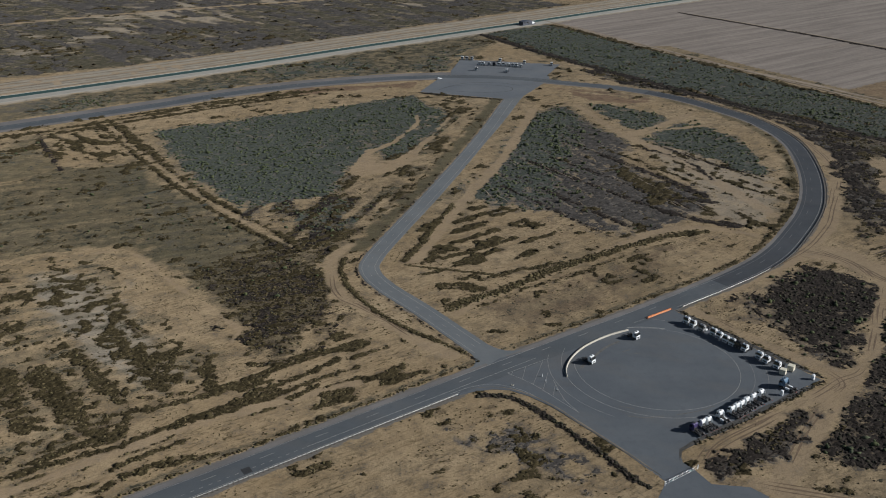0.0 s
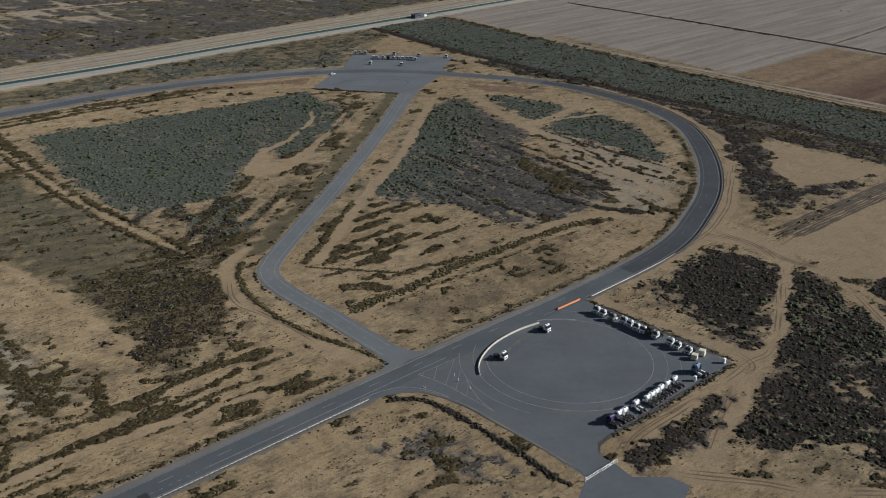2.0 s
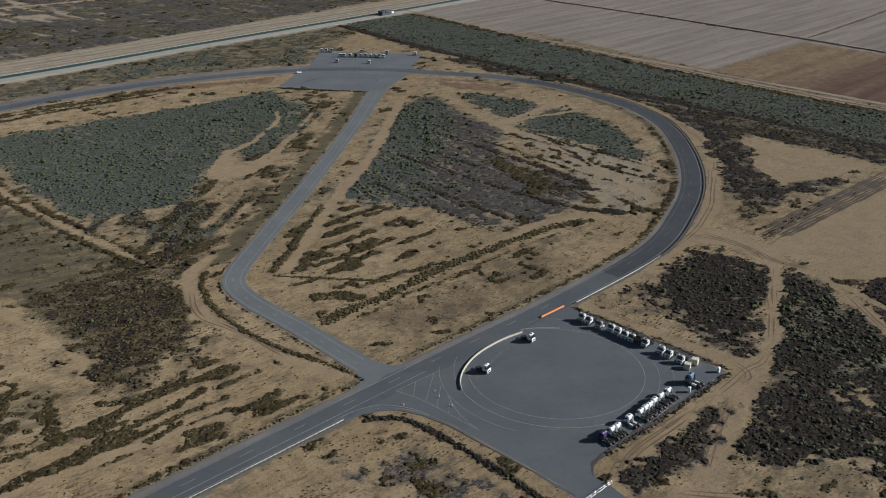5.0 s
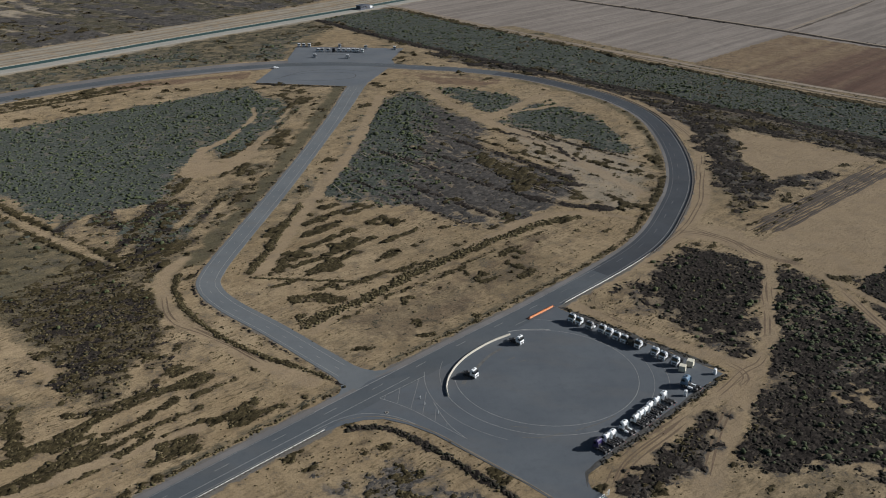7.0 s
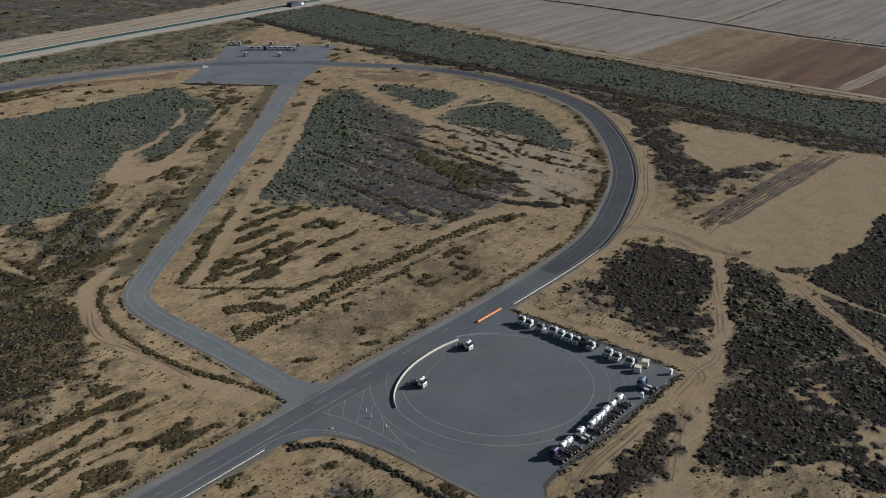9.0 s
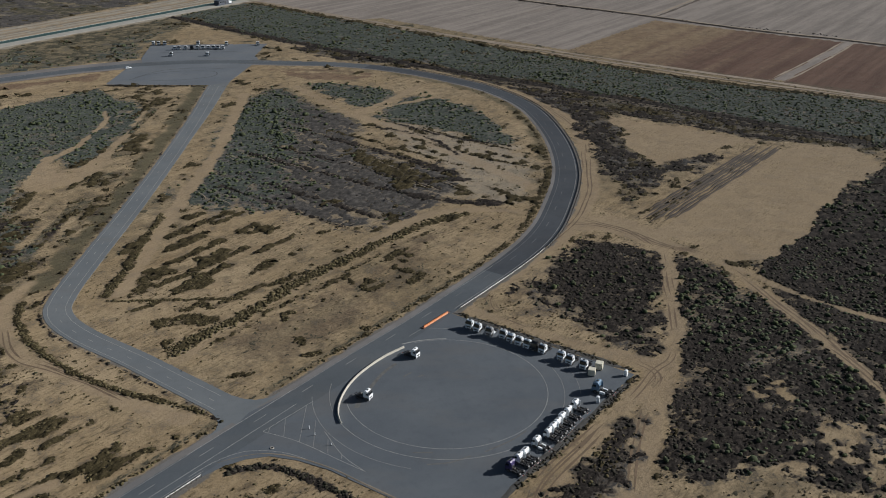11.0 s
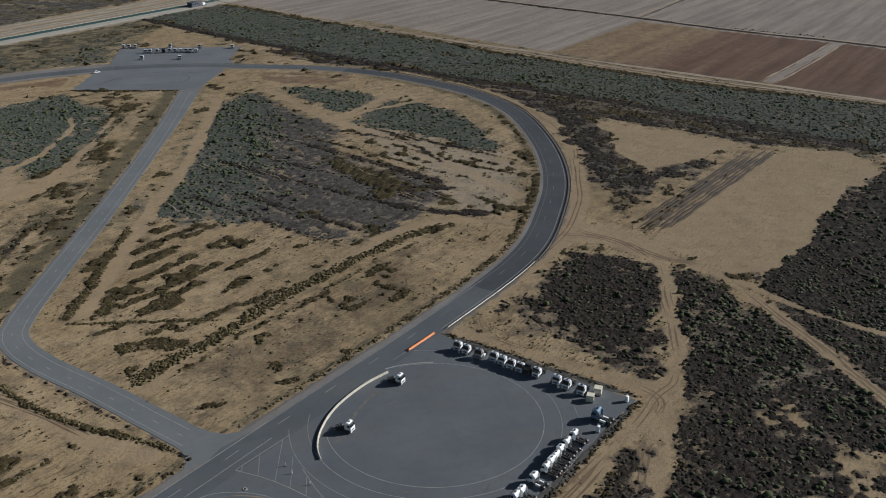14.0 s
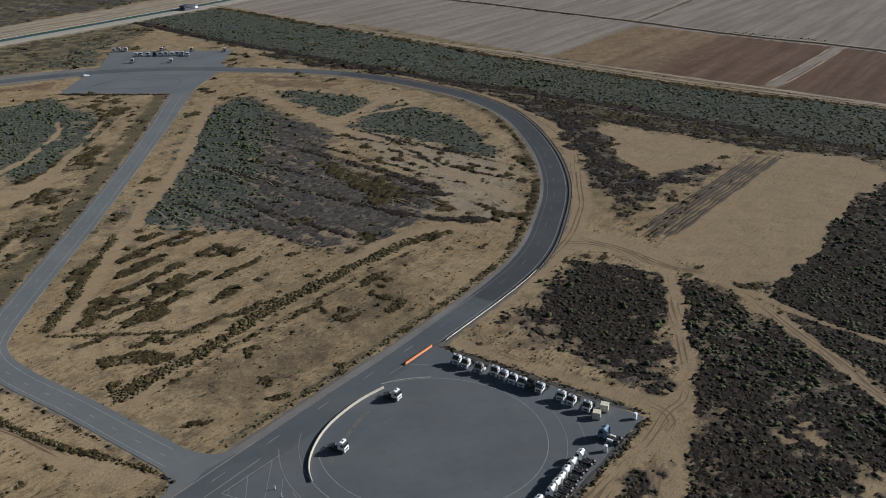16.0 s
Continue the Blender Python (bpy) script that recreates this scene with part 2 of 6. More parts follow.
def make_mat(name, a, b, c):
    """Low tangled scrub seen from far above."""
    m, t, p = shader(name, 0.95)
    p.inputs["Specular IOR Level"].default_value, p.inputs["Diffuse Roughness"].default_value = 0.1, 0.3
    col = blend(t, remap(t, noise_tex(t, 0.9, 4, 0.7), 0.36, 0.64), a, b)
    col = blend(t, remap(t, noise_tex(t, 4.2, 3, 0.6), 0.48, 0.66), col, c)
    col = blend(t, remap(t, noise_tex(t, 0.06, 4), 0.4, 0.65, 0, 0.5), col, a)
    col = blend(t, remap(t, noise_tex(t, 0.3, 3, 0.6), 0.46, 0.62, 0, 0.75), col, a)
    col = blend(t, remap(t, noise_tex(t, 0.45, 3, 0.6), 0.54, 0.66, 0, 0.6), col, c)
    t.links.new(col, p.inputs["Base Color"])
    return m


M_MAT = {"green": make_mat("greygreen_heath", (0.043, 0.049, 0.044), (0.073, 0.082, 0.072), (0.104, 0.114, 0.091)),
         "brown": make_mat("brown_heath", (0.025, 0.020, 0.010), (0.049, 0.039, 0.019), (0.104, 0.084, 0.045)),
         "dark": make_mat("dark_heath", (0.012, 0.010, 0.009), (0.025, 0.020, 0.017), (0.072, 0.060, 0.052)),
         "ash": make_mat("greybrown_heath", (0.042, 0.039, 0.036), (0.074, 0.068, 0.064), (0.124, 0.114, 0.106)),
         "weed": make_mat("khaki_heath", (0.042, 0.039, 0.027), (0.073, 0.066, 0.045), (0.130, 0.117, 0.083))}
M_SHOULDER = make_asphalt("shoulder_gravel", (0.120, 0.117, 0.118), (0.180, 0.173, 0.170), 0.35)
M_APRON = make_asphalt("apron_asphalt", (0.110, 0.123, 0.140), (0.138, 0.151, 0.166), 0.2)
# Blue cast in this white mimics the sky reflected in the paint.
M_WHITE = plain("sky_tinted_white_paint", (0.74, 0.775, 0.81), 0.28, 0, 0.06, 1.5)
M_SILVER = plain("silver_paint", (0.42, 0.43, 0.45), 0.35, 0.3, 0.08, 1.5)
M_BLACK = plain("black_plastic", (0.022, 0.023, 0.026), 0.5, 0, 0.3, 2.0)
M_BLUE = plain("blue_paint", (0.120, 0.200, 0.296), 0.35, 0, 0.1, 1.5)
M_VIOLET = plain("violet_paint", (0.05, 0.04, 0.13), 0.35, 0, 0.15, 1.5)
M_CREAM = plain("cream_paint", (0.58, 0.555, 0.46), 0.6, 0, 0.08, 1.2)
M_ORANGE = plain("orange_plastic", (0.52, 0.17, 0.055), 0.5, 0, 0.12, 0.7)
M_RUST = plain("rusty_steel", (0.14, 0.06, 0.035), 0.85, 0, 0.3, 2.0)
M_WALL = plain("limewashed_concrete", (0.408, 0.388, 0.340), 0.85, 0, 0.18, 0.6)
M_RAIL = plain("galvanised_steel", (0.27, 0.275, 0.27), 0.45, 0.2, 0.1, 1.0)
# Same steel as M_RAIL, darkened to paint in the face turned from the sun.
M_SHADED_RAIL = plain("shaded_steel", (0.085, 0.09, 0.098), 0.6, 0.2, 0.2, 1.0)
M_POST = plain("tarred_timber", (0.06, 0.05, 0.042), 0.85, 0, 0.3, 2.0)
M_STEEL = plain("dull_steel", (0.2, 0.2, 0.21), 0.45, 0.6, 0.15, 2.0)
M_DARKSTEEL = plain("greasy_steel", (0.035, 0.033, 0.032), 0.5, 0.4, 0.25, 2.0)
M_TYRE = plain("tyre_rubber", (0.02, 0.02, 0.021), 0.85, 0, 0.25, 3.0)
M_TEAL = plain("teal_paint", (0.30, 0.52, 0.50), 0.5, 0, 0.1, 1.5)
M_SLATE = plain("bluegrey_cladding", (0.055, 0.065, 0.09), 0.6, 0, 0.2, 0.4)
M_LAMP = plain("clear_lamp_glass", (0.6, 0.6, 0.6), 0.15, 0, 0.05, 4.0)
M_TAIL = plain("red_lamp_plastic", (0.35, 0.02, 0.02), 0.3, 0, 0.1, 4.0)
M_BANK = plain("pale_bank_gravel", (0.285, 0.274, 0.244), 0.95, 0, 0.15, 0.12)
M_LANE = plain("pale_track_sand", (0.237, 0.190, 0.142), 0.95, 0, 0.2, 0.1)
M_CLOD = plain("turned_earth", (0.046, 0.034, 0.025), 0.95, 0, 0.3, 1.0)
M_DITCH = plain("dark_ditch_gravel", (0.052, 0.050, 0.047), 0.95, 0, 0.45, 0.9)
M_BANKLANE = plain("pale_bank_lane", (0.262, 0.234, 0.186), 0.95, 0, 0.25, 0.1)
M_BEIGE = plain("worn_beige_gravel", (0.165, 0.138, 0.105), 0.95, 0, 0.3, 0.15)
# Sand of the ruts, darker than the track around it.
M_RUT = plain("darker_rut_sand", (0.128, 0.088, 0.054), 0.95, 0, 0.25, 0.4)
M_GLASS, _t, _b = shader("dark_glass", 0.08)
_b.inputs["Base Color"].default_value = (0.012, 0.016, 0.02, 1)


# ---- mesh helpers ----
def mesh_object(name, verts, faces, material, parent=None, label=""):
    me = bpy.data.meshes.new(name)
    me.from_pydata([tuple(v) for v in verts], [], [tuple(f) for f in faces])
    me.materials.append(material)
    me.update()
    ob = new(name, me)
    if parent:
        ob.parent = parent
    return tagged(ob, label)


def part(name, bm, material, parent, label=""):
    me = bpy.data.meshes.new(name)
    bm.normal_update()
    bm.to_mesh(me)
    bm.free()
    me.materials.append(material)
    ob = new(name, me)
    ob.parent = parent
    return tagged(ob, label)


def normals2(line, closed=False):
    d = np.roll(line, -1, 0) - np.roll(line, 1, 0) if closed else np.gradient(line, axis=0)
    d = d / (np.hypot(d[:, 0], d[:, 1])[:, None] + 1e-9)
    return np.c_[-d[:, 1], d[:, 0]]


def ribbon(name, line, left, right, z, material, parent=None, label="", skirt=0.0):
    """A strip along a line, from left metres to right metres beside it (left positive)."""
    line = np.asarray(line)[:, :2]
    n = normals2(line)
    left, right = np.broadcast_to(left, len(line))[:, None], np.broadcast_to(right, len(line))[:, None]
    cols = [line + n * left, line + n * (left * 0.5 + right * 0.5), line + n * right]
    zs = [z, z + 0.0, z]
    if skirt:
        cols = [cols[0] + n * 0.15] + cols + [cols[2] - n * 0.15]
        zs = [z - skirt] + zs + [z - skirt]
    k = len(cols)
    verts = [(*c[i], h) for i in range(len(line)) for c, h in zip(cols, zs)]
    faces = [(i * k + j, i * k + j + 1, (i + 1) * k + j + 1, (i + 1) * k + j) for i in range(len(line) - 1) for j in range(k - 1)]
    faces = [f[::-1] for f in faces]
    return mesh_object(name, verts, faces, material, parent, label)


def slab(name, outline, z, material, skirt=0.2):
    bm = bmesh.new()
    top = [bm.verts.new((x, y, z)) for x, y in outline]
    face = bm.faces.new(top)
    if face.normal.z < 0 or face.calc_area() and (face.normal_update() or face.normal.z < 0):
        face.normal_flip()
    low = [bm.verts.new((x, y, z - skirt)) for x, y in outline]
    for i in range(len(top)):
        j = (i + 1) % len(top)
        bm.faces.new((top[i], low[i], low[j], top[j]))
    bmesh.ops.triangulate(bm, faces=[face])
    bmesh.ops.recalc_face_normals(bm, faces=bm.faces[:])
    ob = part(name, bm, material, None)
    return ob


# ---- plan: lines of the place ----
MAIN = smooth_line([(-210, 126.7), (-80, 221.5), (22.7, 296.4), (54.3, 319.4), (90, 345), (142, 386.5), (172, 427), (194.3, 468.5), (211, 520), (220, 576),
                    (214, 622), (199, 655), (181, 684), (159.7, 708), (133.4, 727), (103, 741), (60, 760), (15, 768), (-30, 764), (-59, 757),
                    (-112, 738), (-164, 709), (-212, 672), (-256, 640), (-299, 610), (-400, 540)])
SIDE = smooth_line([(24, 291), (12.5, 307.5), (4.1, 319.7), (-9.7, 340), (-25.7, 361.8), (-33.2, 378), (-32.4, 393), (-22.8, 426.5), (-7, 477.8), (13, 547.6),
                    (30.3, 612.7), (43.9, 670.5), (53, 705)])
MAIN_COARSE, SIDE_COARSE = np.vstack([MAIN[::4], MAIN[-1:]]), np.vstack([SIDE[::4], SIDE[-1:]])
CANAL = smooth_line([(-420, 628), (-332, 691), (-263, 742), (-184, 802), (-94, 878), (0, 954), (98.7, 1034), (209, 1126), (330, 1222), (460, 1330)], 40)
STRIP_N = smooth_line([(105, 1050), (135.4, 1002), (258.8, 777), (354, 620), (434, 522), (560, 365)], 40)
STRIP_S = smooth_line([(40, 960), (57, 926), (102, 846), (136, 791), (178, 725), (211, 677), (242, 634), (281, 582), (307, 544), (334, 502), (367, 446), (470, 300)], 40)
PAD = [(20, 300), (92, 339.5), (131.8, 284.9), (76.9, 247.1), (72.9, 242.0), (72.1, 236.7), (74.6, 233.3), (78, 226), (89, 224.5), (93, 220), (88, 212), (57, 212), (65, 227), (55, 242.5),
       (42, 259.5), (36, 267.5), (29, 274), (22.5, 278), (16.5, 278.6), (10.5, 277.3), (0, 272.5), (-6, 268)]
APRON_S = [(-3, 764), (-18.8, 714), (18, 701), (47.6, 691), (60, 700), (80, 744), (60, 756), (15, 766)]
APRON_N = [(14.5, 837), (6, 790), (6, 768), (60, 762), (86.3, 758), (86.3, 773), (101, 815), (60, 826)]


GREEN_WEST = [(-192, 605), (-121, 644), (-22, 701), (0, 651), (-19, 614), (-15, 587), (-34, 562), (-50, 544), (-56, 502), (-60, 478), (-72, 465), (-94, 465), (-111, 461), (-150, 522)]
HOOK_GREEN = [(-38, 545), (-33, 575), (-19, 605), (-1, 655), (4, 640), (-2, 612), (-15, 575), (-28, 545)]
OLIVE_WEST = [(-330, 480), (-246, 493), (-226, 523), (-183, 533), (-149, 483), (-104, 440), (-70, 404), (-50, 378), (-46, 334), (-63, 298), (-82, 334), (-112, 372), (-151, 411), (-202, 391), (-300, 380)]
OLIVE_FAR = [(-330, 560), (-274, 556), (-268, 594), (-223, 523), (-248, 497), (-330, 490)]
MID_WEST = [(-60, 478), (-56, 502), (-34, 562), (-15, 587), (0, 651), (24, 680), (10, 620), (-10, 520), (-30, 440), (-44, 407), (-48, 372), (-70, 404), (-111, 455)]
CLUMPS_WEST = [(-260, 384), (-199, 384), (-152, 404), (-127, 361), (-104, 326), (-86, 308), (-77, 290), (-92, 268), (-113, 248), (-133, 234), (-200, 200)]
ROWS_WEST = [(-180, 212), (-92, 268), (-63, 298), (-36, 320), (-18, 306), (-5, 294), (-53, 261), (-92, 239), (-150, 200)]
GREEN_LOOP = [(57, 634), (77, 669), (91, 672), (102, 622), (116, 587), (117, 570), (105, 567), (87, 574), (69, 564), (53, 551), (45, 537), (48, 502), (31, 476), (15, 482), (21, 506), (36, 565)]
GREEN_LOOP_N = [(105, 673), (117, 676), (138, 658), (155, 640), (159, 629), (139, 608), (128, 599), (119, 622)]
GREEN_LOOP_E = [(127, 587), (145, 606), (162, 623), (181, 611), (189, 565), (188, 510), (178, 511), (164, 540), (145, 560), (130, 574)]
GREY_LOOP = [(13, 476), (28, 525), (43, 587), (67, 646), (84, 672), (95, 637), (109, 593), (116, 567), (107, 544), (110, 518), (127, 499), (142, 485), (140, 465), (125, 444), (106, 430), (88, 414), (74, 432), (59, 447), (38, 461), (21, 470)]
LIT_LOOP = [(102, 544), (129, 514), (143, 478), (136, 460), (121, 463), (112, 464), (100, 500)]
FAR_LOOP = [(128, 577), (152, 552), (176, 515), (186, 500), (172, 455), (152, 430), (125, 445), (143, 478), (129, 520)]
SPARSE_LOOP = [(1, 465), (37, 462), (68, 409), (31, 372), (8, 368), (-14, 388)]
STAIN_LOOP = [(18, 343), (35, 354), (59, 369), (78, 384), (110, 410), (90, 372), (67, 352), (50, 336), (36, 323), (24, 325)]
DARK_A = [(118, 341), (130, 354), (145, 370), (162, 382), (176, 375), (185, 364), (174, 341), (162, 320), (148, 288), (141, 292), (133, 307), (125, 322), (117, 330)]
DARK_B = [(186, 354), (194, 353), (199, 345), (200, 330), (198, 297), (203, 270), (203, 236), (170, 205), (151, 221), (142, 231), (134, 235), (124, 233), (117, 241), (119, 250), (126, 257), (134, 266), (141, 273), (151, 289), (160, 306), (176, 336)]
DARK_C = [(217, 343), (240, 356), (274, 380), (320, 410), (348, 425), (430, 330), (330, 190), (204, 190), (204, 295), (206, 330)]
BURNT = [(222, 600), (246, 596), (256, 556), (250, 523), (237, 480), (232, 454), (254, 463), (279, 468), (278, 461), (251, 442), (234, 447), (217, 428), (211, 433), (214, 472), (232, 520)]
SAND_FIELD = [(200, 387), (318, 464), (345, 452), (349, 428), (322, 410), (217, 344), (205, 350), (192, 380)]
SAND_TRIANGLE = [(258, 548), (306, 477), (284, 470), (252, 464), (234, 456), (240, 480)]
FURROWS = [(195, 399), (307, 471), (315, 463), (198, 384)]
SOUTH_EAST = [(120, 265), (121, 261), (114, 254), (103, 245), (93, 236), (86, 230), (79, 231), (83, 238), (92, 245), (103, 253), (114, 261)]
EAST_MID = [(230, 630), (264, 553), (252, 470), (216, 425), (196, 408), (220, 468), (236, 530), (236, 585)]
GREY_S = [(-3, 255), (5, 257), (16, 257), (28, 253), (37, 243), (47, 228), (39, 226), (26, 236), (18, 241), (10, 246), (2, 249)]
NORTH_SCRUB = [(-420, 720), (-367, 765), (-282, 806), (-199, 872), (-101, 948), (48, 1081), (150, 1160), (60, 1300), (-167, 1300), (-600, 1250), (-600, 720)]
NORTH_BELT = [(-420, 560), (-299, 632), (-212, 696), (-164, 734), (-112, 758), (-40, 782), (3, 790), (10, 842), (30, 852), (45, 905), (98, 1016), (0, 938), (-92, 862), (-180, 783), (-255, 724), (-326, 676), (-420, 612)]
EAST_BELT = [(110, 800), (136, 789), (178, 723), (240, 634), (281, 580), (307, 542), (367, 444), (350, 432), (337, 464), (318, 470), (261, 553), (240, 560), (232, 620), (190, 700), (140, 742)]
RED_FIELD_A = [(308, 716), (441, 813), (533, 679), (396, 586)]
RED_FIELD_B = [(402, 582), (538, 675), (720, 400), (560, 330)]
SAND_BAY = [(-50, 541), (-44, 561), (-34, 581), (-39, 565), (-41, 555), (-38, 539), (-31, 534), (-23, 540), (-10, 566), (-1, 596), (-9, 563), (-17, 538), (-26, 520), (-36, 517), (-47, 508), (-52, 519)]
WEST_DARK = [(-90, 347), (-86, 364), (-74, 367), (-57, 368), (-48, 357), (-43, 339), (-45, 324), (-52, 316), (-59, 309), (-66, 302), (-71, 303), (-76, 312), (-80, 330)]
PLOT_FAR = [(-270, 594), (-242, 615), (-218, 601), (-183, 539), (-198, 539), (-224, 526)]
SAND_WEST = [(-158, 391), (-151, 398), (-136, 394), (-117, 372), (-102, 352), (-88, 334), (-80, 322), (-85, 306), (-98, 315), (-112, 334), (-126, 344), (-142, 366)]
PINK_WEST = [(-179, 372), (-169, 378), (-147, 366), (-125, 334), (-108, 306), (-91, 286), (-103, 282), (-124, 298), (-149, 325), (-170, 350)]
FAR_DIRT = [(9, 858), (27, 890), (55, 904), (73, 880), (91, 834), (83, 832), (26, 854)]
BARE_W = [(-128, 715), (-98, 729), (-67, 734), (-23, 749), (-23, 729), (-66, 722), (-96, 712), (-121, 704)]
BARE_E = [(98, 717), (121, 704), (146, 687), (150, 678), (139, 676), (110, 687), (98, 701)]
GREEN_EDGE = [(-111, 461), (-94, 465), (-72, 465), (-60, 478), (-46, 470), (-40, 440), (-60, 415), (-96, 440)]
SHRUB_ZONE = [(184, 347), (193, 346), (198, 323), (198, 303), (194, 285), (179, 279), (166, 287), (157, 298), (168, 321)]
SHRUB_EAST = [(176, 262), (184, 268), (192, 266), (192, 257), (183, 252), (175, 256)]
BREAK_A = [(170, 274), (179, 269), (169, 257), (162, 258), (162, 265)]
BREAK_B = [(164, 251), (183, 247), (196, 240), (190, 215), (166, 218), (137, 236), (144, 243), (157, 243)]


def beside(line, off, first=0.0, last=1.0):
    """The line moved sideways (left positive), between two shares of its length."""
    n = normals2(np.asarray(line)[:, :2])
    a, b = int(first * (len(line) - 1)), int(last * (len(line) - 1))
    return (line[:, :2] + n * off)[a:b + 1:3]


# tracks of bare sand: line, half width
TRACKS = [
    (smooth_line([(-235, 629), (-168, 528), (-133, 478), (-101, 440), (-70, 404), (-50, 376)], 8), -0.3),
    (smooth_line([(118, 590), (134, 559), (147, 518), (158, 482), (167, 447)], 8), 4),
    (smooth_line([(98, 672), (108, 625), (116, 590)], 8), 2.5),
    (smooth_line([(115, 590), (141, 612), (172, 645)], 8), 2.2),
    (smooth_line([(122, 592), (145, 606), (180, 618)], 8), 1.2),
    (smooth_line([(4, 336), (16, 351), (36, 368), (66, 392), (96, 418), (115, 429), (134, 426), (150, 420)], 8), 2.2),
    (smooth_line([(94, 347), (112, 355), (141, 377), (165, 400), (188, 430), (204, 462), (221, 500), (231, 542), (228, 591), (214, 639), (190, 680)], 8), 4.6),
    (smooth_line([(165, 400), (178, 396), (189, 380)], 8), 9),
    (smooth_line([(172, 404), (188, 399), (192, 373), (197, 360), (202, 349), (203, 332), (202, 316), (201, 298), (199, 280), (196, 258), (192, 225), (190, 190)], 8), 1.9),
    (smooth_line([(206, 340), (212, 317), (221, 300), (240, 270)], 8), 1.1),
    (smooth_line([(188, 366), (182, 350), (168, 326), (157, 303), (142, 287), (128, 275), (109, 262), (85, 238)], 8), 2.2),
    (smooth_line([(99, 342), (108, 325), (122, 307), (137, 291), (143, 284)], 8), 3.0),
    (smooth_line([(143, 286), (134, 274), (124, 262), (112, 248), (104, 234), (98, 224)], 8), 4.2),
    (smooth_line([(92, 226), (105, 222), (114, 219), (125, 214), (146, 210), (200, 196)], 8), 3.0),
    (smooth_line([(-44, 407), (-51, 392), (-49, 373), (-43, 352), (-33, 341), (-21, 328), (-9, 312), (2, 302)], 8), 2.6),
    (smooth_line([(-52, 522), (-48, 550), (-38, 568), (-30, 582)], 6), 1.8),
    (smooth_line([(-44, 548), (-38, 538), (-29, 537), (-18, 557), (-8, 590)], 6), 1.2),
    (smooth_line([(-34, 574), (-24, 602), (-18, 625), (-19, 645)], 6), 0.9),
    (smooth_line([(-52, 500), (-40, 522), (-26, 545), (-8, 592), (4, 640)], 8), 0.3),
    (smooth_line([(-14, 389), (-6, 413), (2, 440), (14, 480), (36, 545), (52, 610), (64, 660)], 8), 3.2),
    (smooth_line([(-160, 398), (-148, 403), (-110, 358), (-79, 322), (-80, 312)], 8), 0.4),
    (smooth_line([(-130, 220), (-90, 250), (-60, 268), (-30, 284)], 8), 2.0),
    (smooth_line([(-480, 1020), (-330, 1120), (-160, 1206)], 30), 5),
]
